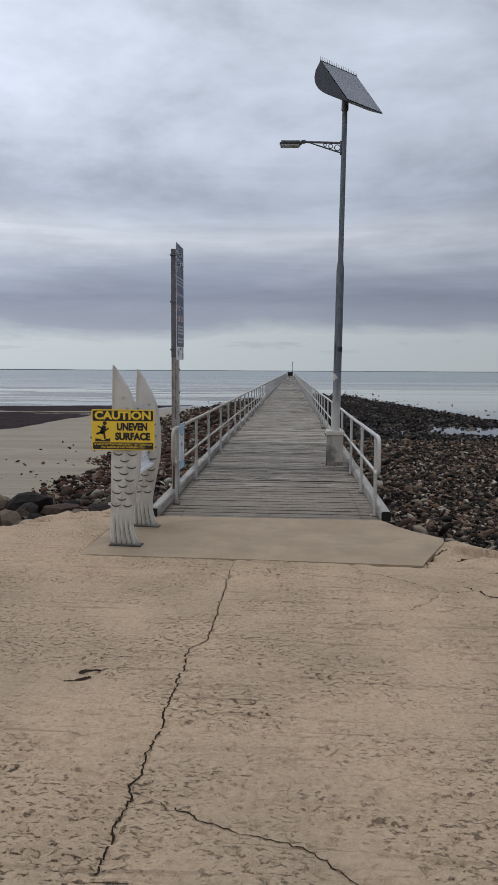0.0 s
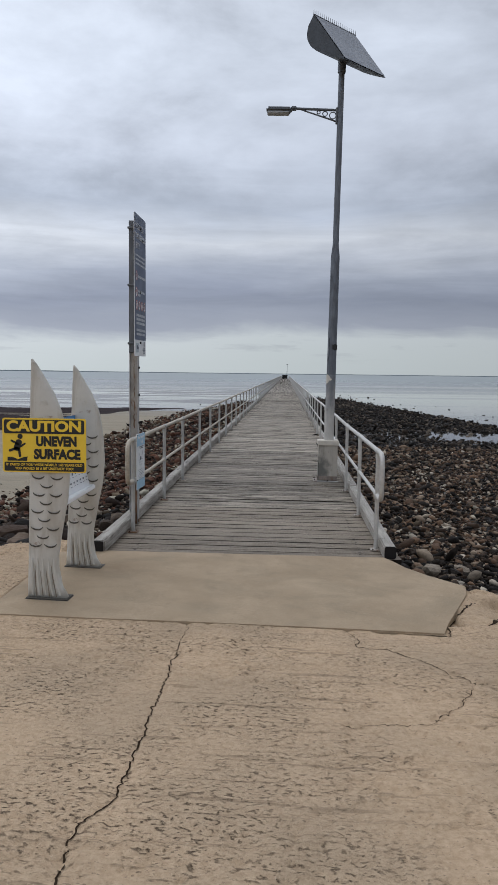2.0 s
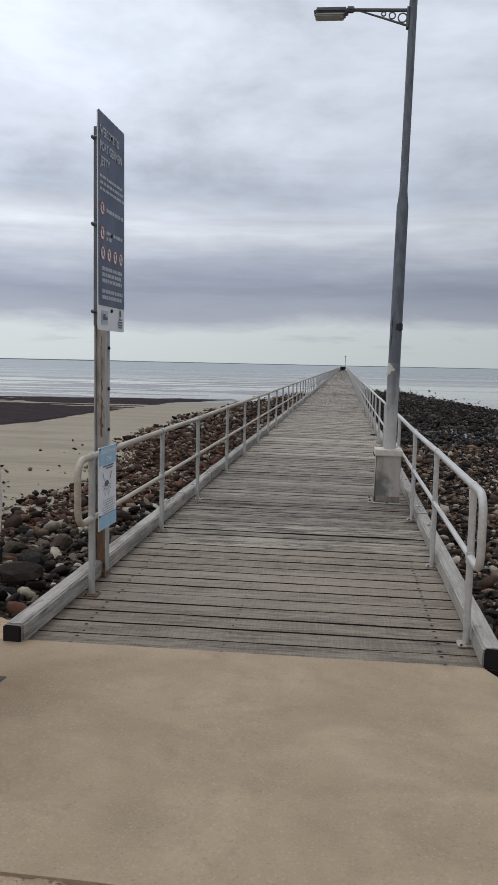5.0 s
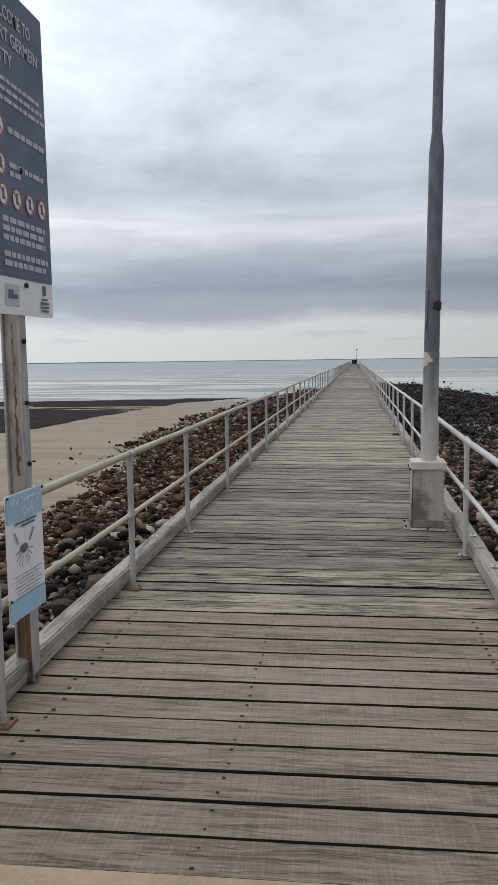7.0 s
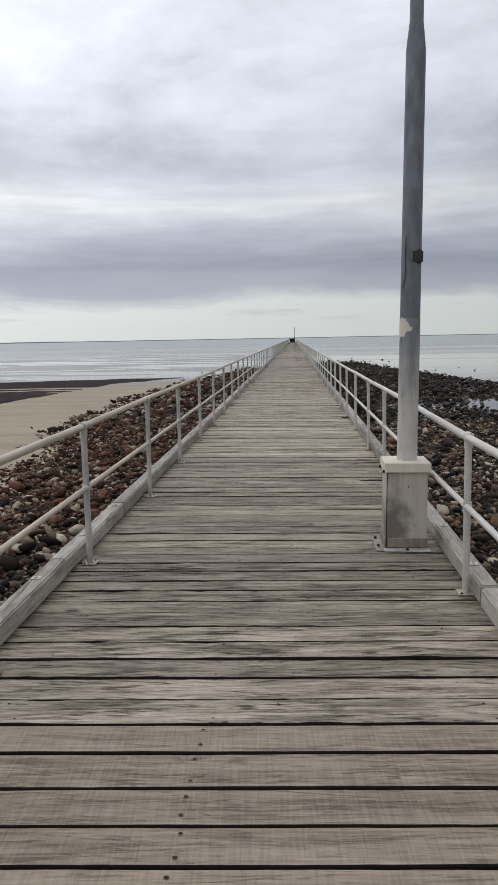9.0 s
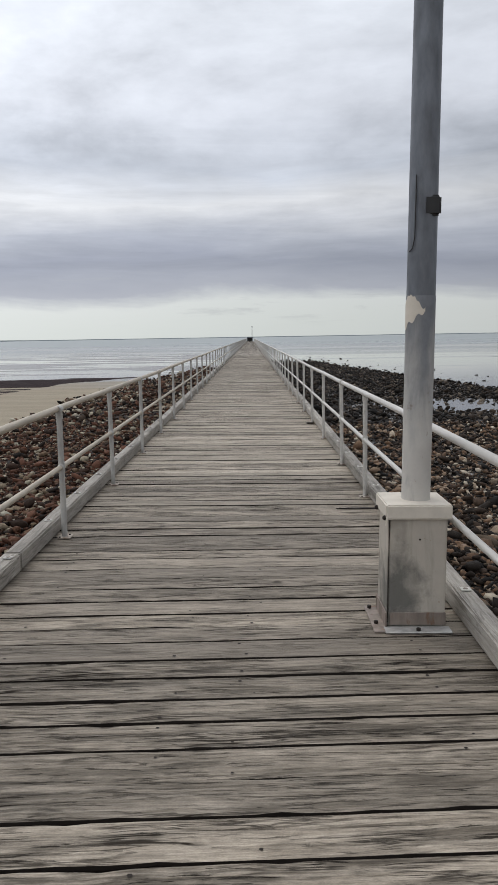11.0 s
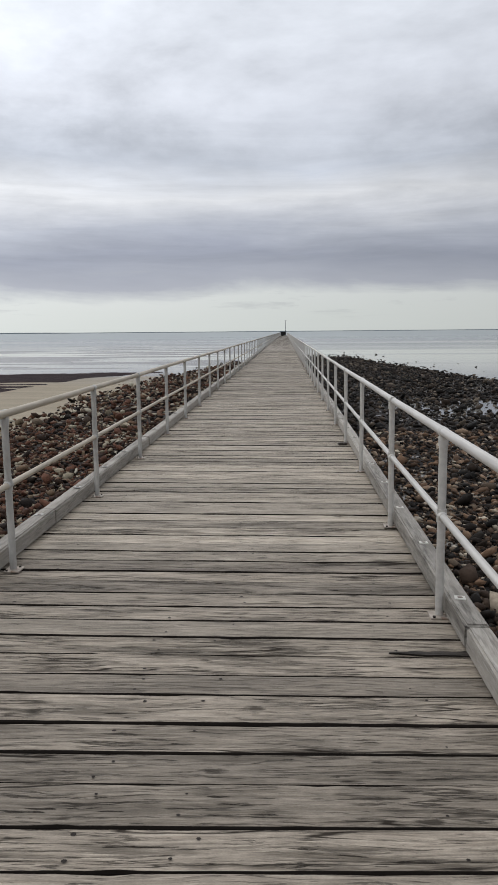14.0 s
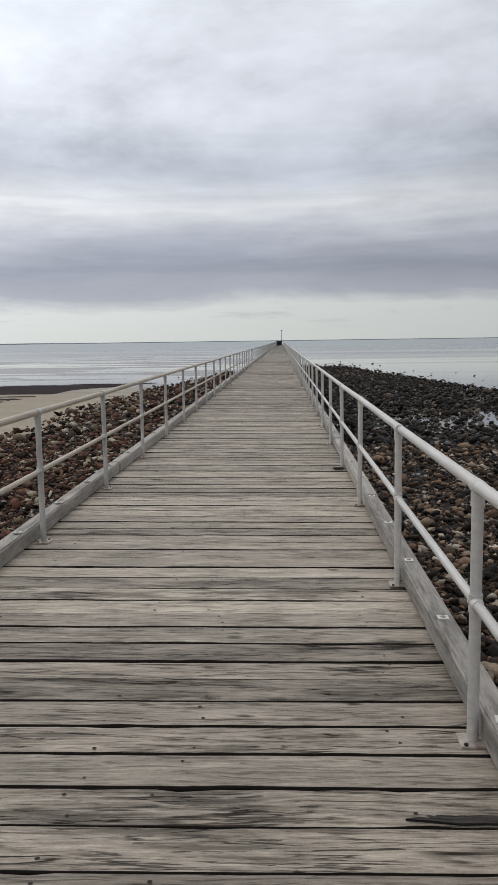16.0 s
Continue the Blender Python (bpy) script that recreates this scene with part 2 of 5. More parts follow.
def concrete_rough():
    m, T = material("worn_concrete")
    co = T.add("ShaderNodeTexCoord").outputs["Object"]
    sand = T.noise(co, 130.0, 3, 0.7)
    grit = T.noise(co, 38.0, 5, 0.65)
    streak = T.noise(T.mapping(co, (21.0, 34.0, 1)), 1.5, 5, 0.65, 0.3)
    cluster = T.math("MULTIPLY", T.span(T.noise(co, 1.6, 5, 0.65), 0.44, 0.58), T.span(T.add("ShaderNodeSeparateXYZ", {0: co}).outputs[0], -0.6, 1.8, 1.0, 0.55))
    scour = T.noise(T.mapping(co, (0.7, 16.0, 1)), 1.5, 5, 0.6, 0.3)
    big = T.noise(co, 0.75, 4, 0.55)
    c = T.mix(T.span(grit, 0.36, 0.62), (0.50, 0.352, 0.222), (0.62, 0.455, 0.30))
    c = T.mix(T.math("MULTIPLY", T.span(big, 0.42, 0.66), 0.5), c, (0.31, 0.245, 0.17))
    # pits coloured dark, for the shade inside them
    c = T.mix(T.math("MULTIPLY", T.math("MULTIPLY", T.span(streak, 0.585, 0.63), cluster), 0.85), c, (0.085, 0.058, 0.037))
    speck = T.noise(T.mapping(co, (36, 55, 1)), 1.0, 3, 0.6)
    c = T.mix(T.math("MULTIPLY", T.span(speck, 0.62, 0.67), 0.5), c, (0.10, 0.07, 0.046))
    c = T.mix(T.math("MULTIPLY", T.span(scour, 0.58, 0.66), 0.42), c, (0.16, 0.115, 0.07))
    c = T.mix(T.math("MULTIPLY", T.span(sand, 0.64, 0.75), 0.7), c, (0.60, 0.52, 0.41))
    c = T.mix(T.math("MULTIPLY", T.span(sand, 0.36, 0.27), 0.7), c, (0.10, 0.075, 0.05))
    h = T.math("ADD", T.math("MULTIPLY", grit, 0.7), T.math("SUBTRACT", T.math("MULTIPLY", sand, 0.5), T.math("MULTIPLY", T.math("MULTIPLY", T.span(streak, 0.56, 0.64), cluster), 1.2)))
    finish(T, c, 0.93, 0.0, h, 0.9, 0.018, Specular_IOR_Level=0.2)
    return m


def concrete_smooth():
    m, T = material("trowelled_concrete")
    co = T.add("ShaderNodeTexCoord").outputs["Object"]
    fine = T.noise(co, 90.0, 3, 0.6)
    big = T.noise(co, 1.6, 5, 0.6, 0.4)
    stain = T.noise(T.mapping(co, (1.2, 1.6, 1), (4, 2, 0)), 1.6, 5, 0.65, 0.5)
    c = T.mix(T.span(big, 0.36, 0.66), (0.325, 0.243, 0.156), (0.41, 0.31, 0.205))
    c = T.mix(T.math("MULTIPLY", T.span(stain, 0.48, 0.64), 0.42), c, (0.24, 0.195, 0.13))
    # darker brown round two points beside the fish bollards, broken by noise
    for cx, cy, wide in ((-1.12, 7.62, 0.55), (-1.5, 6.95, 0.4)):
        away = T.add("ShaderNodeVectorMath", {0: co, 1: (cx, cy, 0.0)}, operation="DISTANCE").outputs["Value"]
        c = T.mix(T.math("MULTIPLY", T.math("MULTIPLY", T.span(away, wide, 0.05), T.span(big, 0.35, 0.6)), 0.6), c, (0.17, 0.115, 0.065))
    c = T.mix(T.math("MULTIPLY", T.span(fine, 0.58, 0.72), 0.4), c, (0.55, 0.46, 0.36))
    c = T.mix(T.math("MULTIPLY", T.span(fine, 0.42, 0.30), 0.4), c, (0.17, 0.13, 0.085))
    c = T.mix(T.math("MULTIPLY", T.span(T.noise(co, 11.0, 5, 0.7), 0.55, 0.70), 0.3), c, (0.23, 0.175, 0.115))
    finish(T, c, 0.85, 0.0, T.math("ADD", fine, big), 0.25, 0.005, Specular_IOR_Level=0.25)
    return m


def beach():
    m, T = material("tidal_sand")
    co = T.add("ShaderNodeTexCoord").outputs["Object"]
    xyz = T.add("ShaderNodeSeparateXYZ", {0: co}).outputs
    fine = T.noise(co, 22.0, 4, 0.6)
    drift = T.noise(T.mapping(co, (0.12, 0.5, 1)), 1.2, 5, 0.6, 0.5)
    c = T.mix(T.span(drift, 0.35, 0.65), (0.240, 0.198, 0.137), (0.318, 0.268, 0.190))
    c = T.mix(T.math("MULTIPLY", T.span(fine, 0.55, 0.68), 0.65), c, (0.16, 0.13, 0.09))
    ripple = T.noise(T.mapping(co, (0.5, 3.0, 1), (2, 5, 0)), 1.6, 6, 0.7, 0.6)
    c = T.mix(T.math("MULTIPLY", T.span(ripple, 0.52, 0.66), 0.45), c, (0.365, 0.315, 0.238))
    c = T.mix(T.math("MULTIPLY", T.span(ripple, 0.46, 0.34), 0.40), c, (0.15, 0.122, 0.088))
    shells = T.noise(T.mapping(co, (1, 2.2, 1)), 1.9, 7, 0.75)
    c = T.mix(T.math("MULTIPLY", T.span(shells, 0.60, 0.68), 0.55), c, (0.12, 0.10, 0.08))
    damp = T.math("MAXIMUM", T.span(xyz[2], -1.62, -1.76), T.span(xyz[0], -1.0, 2.5))
    c = T.mix(damp, c, (0.15, 0.135, 0.115))
    finish(T, c, T.span(damp, 0, 1, 0.92, 0.24), 0.0, T.math("ADD", fine, T.math("MULTIPLY", drift, 3.0)), 0.4, 0.02)
    return m


def sea():
    m, T = material("shallow_sea")
    co = T.add("ShaderNodeTexCoord").outputs["Object"]
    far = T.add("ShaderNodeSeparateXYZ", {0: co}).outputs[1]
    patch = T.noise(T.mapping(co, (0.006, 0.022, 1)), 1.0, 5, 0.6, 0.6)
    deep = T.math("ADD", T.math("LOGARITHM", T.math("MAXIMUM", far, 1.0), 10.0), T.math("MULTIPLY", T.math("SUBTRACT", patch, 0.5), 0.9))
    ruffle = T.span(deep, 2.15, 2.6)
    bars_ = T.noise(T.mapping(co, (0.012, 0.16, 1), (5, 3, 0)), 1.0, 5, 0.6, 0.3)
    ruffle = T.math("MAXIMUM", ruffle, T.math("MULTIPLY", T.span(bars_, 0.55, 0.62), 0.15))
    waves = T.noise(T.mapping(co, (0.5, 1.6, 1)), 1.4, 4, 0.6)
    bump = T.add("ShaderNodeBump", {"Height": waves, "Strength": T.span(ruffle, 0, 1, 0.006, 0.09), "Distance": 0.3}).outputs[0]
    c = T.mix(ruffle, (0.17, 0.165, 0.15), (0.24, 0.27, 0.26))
    finish(T, c, T.span(ruffle, 0, 1, 0.06, 0.3), 0.0, IOR=1.33, Normal=bump)
    return m


def galvanised(name, colour, rust=0.0, run=(6, 6, 2.0), mottle=0.62):
    m, T = material(name)
    co = T.add("ShaderNodeTexCoord").outputs["Object"]
    n = T.noise(T.mapping(co, run), 2.5, 5, 0.6)
    r = T.noise(T.mapping(co, tuple(1.25 * v for v in run), (3, 1, 5)), 2.0, 6, 0.65)
    c = T.mix(T.span(n, 0.35, 0.68), colour, tuple(mottle * v for v in colour))
    mask = T.span(r, 0.66 - 0.16 * rust, 0.74 - 0.12 * rust, 0.0, min(1.0, 1.5 * rust))
    c = T.mix(mask, c, (0.17, 0.085, 0.04))
    finish(T, c, T.span(n, 0.3, 0.7, 0.42, 0.62), T.span(mask, 0, 1, 0.35, 0.0), T.noise(co, 60, 3), 0.1, 0.002)
    return m


def weed_mat():
    m, T = material("wet_seaweed")
    co = T.add("ShaderNodeTexCoord").outputs["Object"]
    n = T.noise(T.mapping(co, (0.5, 1.6, 1)), 2.0, 7, 0.7, 0.5)
    c = T.mix(T.span(n, 0.4, 0.66), (0.014, 0.009, 0.010), (0.05, 0.034, 0.034))
    finish(T, c, 0.95, 0.0, n, 0.9, 0.08, Specular_IOR_Level=0.08)
    return m


M_NEW = timber("newer_deck_timber", (0.308, 0.254, 0.194), (0.205, 0.166, 0.124), 0.45, weather=0.45, sawn=True, board=0.205)
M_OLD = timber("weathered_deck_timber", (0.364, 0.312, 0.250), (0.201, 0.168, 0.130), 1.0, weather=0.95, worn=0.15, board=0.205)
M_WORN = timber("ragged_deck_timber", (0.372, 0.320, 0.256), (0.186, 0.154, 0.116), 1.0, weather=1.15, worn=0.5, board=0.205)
# next two: glancing sheen on far boards put into paler timber colours
M_PALE = timber("pale_far_deck_timber", (0.4713, 0.4095, 0.3293), (0.2851, 0.2408, 0.1873), 1.0, weather=0.95, board=0.205)
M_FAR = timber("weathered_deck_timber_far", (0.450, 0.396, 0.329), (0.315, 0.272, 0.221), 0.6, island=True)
M_KERB = timber("kerb_timber", (0.41, 0.38, 0.335), (0.30, 0.272, 0.235), 0.4, lengthwise="y", weather=0.6)
M_END = plain("tarred_end_grain", (0.018, 0.016, 0.015), 0.75, gloss=0.2)
# sides and arrises near-black: shade of the plank gaps put into colour
M_SIDE = plain("shaded_plank_edge", (0.020, 0.016, 0.013), 0.9, gloss=0.08)
M_ROT = timber("rotten_timber", (0.062, 0.050, 0.040), (0.022, 0.017, 0.014), 1.0)
M_UNDER = timber("bearer_timber", (0.12, 0.10, 0.085), (0.05, 0.042, 0.036), 0.6, lengthwise="y")
M_NAIL = plain("dark_nail_steel", (0.028, 0.022, 0.018), 0.7, 0.1, gloss=0.2)
M_RAIL = galvanised("galvanised_rail", (0.60, 0.575, 0.535), 0.12, (9, 0.7, 9), 0.8)
M_POSTL = galvanised("dull_grey_rail_post", (0.52, 0.505, 0.475), 0.2)
M_RAILTAN = galvanised("weathered_painted_rail", (0.50, 0.435, 0.345), 0.2, (9, 0.7, 9), 0.72)
M_RUST = galvanised("rusted_base_plate", (0.46, 0.40, 0.34), 0.6)
M_POST = galvanised("rust_streaked_channel", (0.46, 0.455, 0.445), 0.3)
M_WEB = galvanised("rusted_channel_web", (0.44, 0.41, 0.37), 0.6)
M_ORANGE = galvanised("flaking_orange_rust", (0.21, 0.125, 0.075), 0.9)
M_SIGNTEXT = plain("faded_sign_print", (0.50, 0.52, 0.56), 0.5)
M_DARKSTEEL = galvanised("dark_steel_and_post_shade", (0.14, 0.145, 0.155), 0.25)
M_PLATE = plain("zinc_washer", (0.66, 0.64, 0.58), 0.5, 0.4)
M_POLE = galvanised("galvanised_pole", (0.155, 0.168, 0.19), 0.02)
def stained_paint(name, colour, stain, amount=0.75, low=None, high=None, under=(0.185, 0.197, 0.215), mildew=None):
    """Old cream paint with run-down stains; above a ragged line it is worn to the zinc."""
    m, T = material(name)
    co = T.add("ShaderNodeTexCoord").outputs["Object"]
    run = T.noise(T.mapping(co, (5, 5, 1.1), (2, 7, 1)), 1.6, 5, 0.6, 0.4)
    fine = T.noise(co, 14.0, 5, 0.65)
    c = T.mix(T.span(fine, 0.35, 0.7, 0.0, 0.3), colour, tuple(0.7 * v for v in colour))
    c = T.mix(T.span(run, 0.50, 0.64, 0.0, amount), c, stain)
    c = T.mix(T.math("MULTIPLY", T.span(fine, 0.64, 0.70), 0.6), c, (0.20, 0.10, 0.05))
    if low is not None:
        height = T.math("ADD", T.add("ShaderNodeSeparateXYZ", {0: co}).outputs[2], T.math("MULTIPLY", T.math("SUBTRACT", run, 0.5), 1.6))
        c = T.mix(T.span(height, low, high), c, T.mix(T.span(fine, 0.35, 0.7), under, tuple(0.7 * v for v in under)))
    if mildew is not None:
        away = T.add("ShaderNodeVectorMath", {0: T.mapping(co, (1.0, 0.55, 0.72)), 1: mildew}, operation="DISTANCE").outputs["Value"]
        away = T.math("ADD", away, T.math("MULTIPLY", T.math("SUBTRACT", T.noise(co, 9.0, 6, 0.68, 0.4), 0.5), 0.34))
        c = T.mix(T.span(away, 0.19, 0.06, 0.0, 0.8), c, (0.075, 0.078, 0.072))
    finish(T, c, 0.6, 0.0, fine, 0.12, 0.003)
    return m


M_BOX = stained_paint("stained_pedestal_paint", (0.47, 0.425, 0.36), (0.25, 0.225, 0.185), 0.6, mildew=(-0.11, -0.08, 0.13))
M_FOOT = galvanised("grimy_foot_flange", (0.31, 0.255, 0.215), 0.6)
M_LID = plain("cream_pedestal_lid", (0.66, 0.60, 0.51), 0.6, 0.0, 0.3)
M_BLACK = plain("black_rubber", (0.015, 0.015, 0.016), 0.6)
M_LUM = plain("grey_lamp_housing", (0.11, 0.118, 0.13), 0.5, 0.2)
M_GLASS = plain("lamp_lens", (0.35, 0.36, 0.36), 0.2)
M_PANELBACK = plain("dark_panel_housing", (0.045, 0.05, 0.058), 0.5, 0.2)
# light grey base holds the sky's reflection in the panel
M_PANEL = plain("solar_face_sky_grey", (0.24, 0.252, 0.28), 0.5, 0.0, 0.05, 1.0)
M_POLELOW = stained_paint("chalky_pole_paint", (0.52, 0.495, 0.455), (0.31, 0.305, 0.29), 0.75, 0.75, 1.85)
M_FISH = stained_paint("cast_fish_metal", (0.57, 0.545, 0.49), (0.33, 0.285, 0.22), 0.5)
M_GROOVE = plain("fish_groove_brown", (0.23, 0.19, 0.145), 0.8)
# scale lips take the shade under them as dark colour; base plate shares it
M_FISHDARK = plain("scale_shade_dark", (0.075, 0.065, 0.052), 0.8)
M_YELLOW = plain("sign_yellow", (0.86, 0.58, 0.04), 0.5, 0.0, 0.12)
M_SIGNBLACK = plain("sign_black", (0.012, 0.012, 0.012), 0.5, 0.0, 0.1)
M_SIGNGREY = plain("sign_slate", (0.105, 0.13, 0.20), 0.55, 0.0, 0.3, 3.0)
M_SIGNWHITE = plain("sign_white", (0.80, 0.81, 0.82), 0.5, 0.0, 0.12)
M_SIGNBACK = plain("sign_back", (0.36, 0.37, 0.38), 0.45, 0.5)
M_RED = plain("sign_red", (0.42, 0.10, 0.09), 0.5)
M_BLUE = plain("panel_blue", (0.05, 0.20, 0.46), 0.5, 0.0, 0.15)
M_CREST = plain("faded_crest", (0.50, 0.55, 0.60), 0.5)
M_PALEBLUE = plain("pale_blue", (0.36, 0.55, 0.70), 0.5, 0.0, 0.15)
M_INK = plain("print_ink", (0.12, 0.13, 0.17), 0.6)
M_CONC, M_SLAB, M_SAND, M_SEA, M_WEED = concrete_rough(), concrete_smooth(), beach(), sea(), weed_mat()
M_CRACK = plain("crack_shade", (0.04, 0.027, 0.017), 0.95, gloss=0.05)
M_ROCKL = stone("brown_shore_stone", [(0.0, (0.0090, 0.0076, 0.0069)), (0.25, (0.0376, 0.0219, 0.0148)), (0.50, (0.0941, 0.0419, 0.0266)), (0.70, (0.1523, 0.0695, 0.0434)), (0.84, (0.1792, 0.1285, 0.0838)), (0.94, (0.3226, 0.2761, 0.1971)), (1.0, (0.5018, 0.4665, 0.3745))])
M_ROCKR = stone("wet_dark_stone", [(0.0, (0.0078, 0.0076, 0.0071)), (0.32, (0.0285, 0.0207, 0.0156)), (0.58, (0.0934, 0.0584, 0.0389)), (0.80, (0.2207, 0.1323, 0.0805)), (0.93, (0.3245, 0.2466, 0.1753)), (1.0, (0.6231, 0.5452, 0.4284))], 0.08)
M_ROCKL1 = stone("brown_stone", [(0.0, (0.0076, 0.0067, 0.0057)), (0.45, (0.0306, 0.0211, 0.0161)), (0.74, (0.1092, 0.0803, 0.0575)), (0.90, (0.2622, 0.2119, 0.1610)), (1.0, (0.4588, 0.4016, 0.3220))], island=False)
M_ROCKR1 = stone("dark_stone", [(0.0, (0.0084, 0.0079, 0.0072)), (0.55, (0.0300, 0.0228, 0.0180)), (0.85, (0.1200, 0.0840, 0.0576)), (1.0, (0.3840, 0.3240, 0.2520))], 0.1, island=False)
M_ROCKN = stone("dark_near_stone", [(0.0, (0.0067, 0.0063, 0.0058)), (0.44, (0.0202, 0.0151, 0.0123)), (0.68, (0.0650, 0.0437, 0.0302)), (0.85, (0.1680, 0.1288, 0.0918)), (0.94, (0.3360, 0.2800, 0.2128)), (1.0, (0.5600, 0.4928, 0.4032))])
M_ROCKFAR = stone("weedy_black_stone", [(0.0, (0.006, 0.0058, 0.0056)), (0.48, (0.017, 0.0135, 0.011)), (0.82, (0.048, 0.034, 0.025)), (1.0, (0.18, 0.145, 0.11))], 0.1)
M_BOULDER = stone("boulder_stone", [(0.0, (0.008, 0.007, 0.006)), (0.45, (0.026, 0.018, 0.014)), (0.7, (0.078, 0.051, 0.036)), (1.0, (0.23, 0.170, 0.122))], island=False)
# distance haze is put into this blue-grey
M_HORIZON = plain("horizon_strip_grey", (0.23, 0.27, 0.29), 0.9)


# ---- mesh helpers ----
LEAN = 0.8  # degrees by which jetty and ramp fall towards +x
FALL = math.tan(radians(LEAN))


def empty(name, x=0.0, y=0.0, z=0.0, turn=0.0, lean=0.0):
    ob = new(name)
    ob.matrix_basis = pose(0, 0, 0, 0, lean, 0) @ pose(x, y, z, 0, 0, turn)
    return ob


def part(name, bm, mat, parent=None, label="", smooth=False, recalc=True):
    """Link a bmesh as one object under a thing or part."""
    if recalc:
        bmesh.ops.recalc_face_normals(bm, faces=bm.faces[:])
    me = bpy.data.meshes.new(name)
    bm.to_mesh(me)
    bm.free()
    for m in (mat if isinstance(mat, (list, tuple)) else [mat]):
        me.materials.append(m)
    if smooth:
        me.shade_smooth()
        me.set_sharp_from_angle(angle=radians(38))
    ob = new(name, me)
    ob.parent = parent
    return tagged(ob, label)


def twin(ob, m, parent=None):
    """A second piece on the same mesh."""
    o = ob.copy()
    scene.collection.objects.link(o)
    o.parent = parent if parent else ob.parent
    o.matrix_basis = m
    return o


def box(c, s, bevel=0.0, seg=2, bm=None):
    bm = bm or bmesh.new()
    g = bmesh.ops.create_cube(bm, size=1.0, matrix=Matrix.Translation(c) @ Matrix.Diagonal((*s, 1)))
    if bevel:
        es = list({e for v in g["verts"] for e in v.link_edges})
        bmesh.ops.bevel(bm, geom=es, offset=bevel, segments=seg, affect="EDGES")
    return bm


def tube(pts, r, seg=12, bm=None, caps=True):
    """A round bar along pts; r is one radius or one for each point."""
    bm = bm or bmesh.new()
    pts = [Vector(p) for p in pts]
    rs = r if isinstance(r, (list, tuple)) else [r] * len(pts)
    rings, side = [], None
    for i, p in enumerate(pts):
        d = (pts[min(i + 1, len(pts) - 1)] - pts[max(i - 1, 0)]).normalized()
        if side is None:
            side = d.orthogonal().normalized()
        side = (side - d * side.dot(d)).normalized()
        other = d.cross(side)
        rings.append([bm.verts.new(p + rs[i] * (math.cos(a) * side + math.sin(a) * other)) for a in (2 * math.pi * k / seg for k in range(seg))])
    for a, b in zip(rings, rings[1:]):
        for k in range(seg):
            bm.faces.new((a[k], a[(k + 1) % seg], b[(k + 1) % seg], b[k]))
    if caps:
        bm.faces.new(rings[0][::-1])
        bm.faces.new(rings[-1])
    return bm


def plate(outline, m, thick, bm=None):
    """A flat outline (x, y), extruded to -thick..0 along its own z and set by the matrix m."""
    bm = bm or bmesh.new()
    a = [bm.verts.new(m @ Vector((x, y, 0))) for x, y in outline]
    b = [bm.verts.new(m @ Vector((x, y, -thick))) for x, y in outline]
    bm.faces.new(a)
    bm.faces.new(b[::-1])
    n = len(outline)
    for i in range(n):
        bm.faces.new((a[i], b[i], b[(i + 1) % n], a[(i + 1) % n]))
    return bm


def rounded(w, h, r, n=4, cx=0.0, cy=0.0):
    pts = []
    for sx, sy, a0 in ((1, 1, 0), (-1, 1, 90), (-1, -1, 180), (1, -1, 270)):
        for k in range(n + 1):
            a = radians(a0 + 90 * k / n)
            pts.append((cx + sx * (w / 2 - r) + r * math.cos(a), cy + sy * (h / 2 - r) + r * math.sin(a)))
    return pts


def disc(bm, m, r, n=20, inner=0.0):
    outer = [bm.verts.new(m @ Vector((r * math.cos(2 * math.pi * k / n), r * math.sin(2 * math.pi * k / n), 0))) for k in range(n)]
    if inner:
        inn = [bm.verts.new(m @ Vector((inner * math.cos(2 * math.pi * k / n), inner * math.sin(2 * math.pi * k / n), 0))) for k in range(n)]
        for k in range(n):
            bm.faces.new((outer[k], outer[(k + 1) % n], inn[(k + 1) % n], inn[k]))
    else:
        bm.faces.new(outer)


def bars(rows, m, bm=None):
    """Small flat bars (x, y, w, h) on the plane of m."""
    bm = bm or bmesh.new()
    for x, y, w, h in rows:
        bm.faces.new([bm.verts.new(m @ Vector(p)) for p in ((x - w / 2, y - h / 2, 0), (x + w / 2, y - h / 2, 0), (x + w / 2, y + h / 2, 0), (x - w / 2, y + h / 2, 0))])
    return bm


def lettering(name, text, size, m, mat, parent, width=None, bold=0.0):
    """Words in the built-in font, centred on m."""
    cu = bpy.data.curves.new(name, "FONT")
    cu.body, cu.size, cu.align_x, cu.align_y, cu.offset, cu.extrude, cu.resolution_u = text, size, "CENTER", "CENTER", bold, 0.0008, 3
    t = new(name, cu)
    bpy.context.view_layer.update()
    me = bpy.data.meshes.new_from_object(t.evaluated_get(bpy.context.evaluated_depsgraph_get()))
    bpy.data.objects.remove(t)
    xs = [v.co.x for v in me.vertices]
    k = width / (max(xs) - min(xs)) if width else 1.0
    me.transform(m @ Matrix.Diagonal((k, 1, 1, 1)))
    me.materials.clear()
    me.materials.append(mat)
    ob = new(name, me)
    ob.parent = parent
    return ob


rng = np.random.default_rng(7)
_tab = rng.random((256, 256))


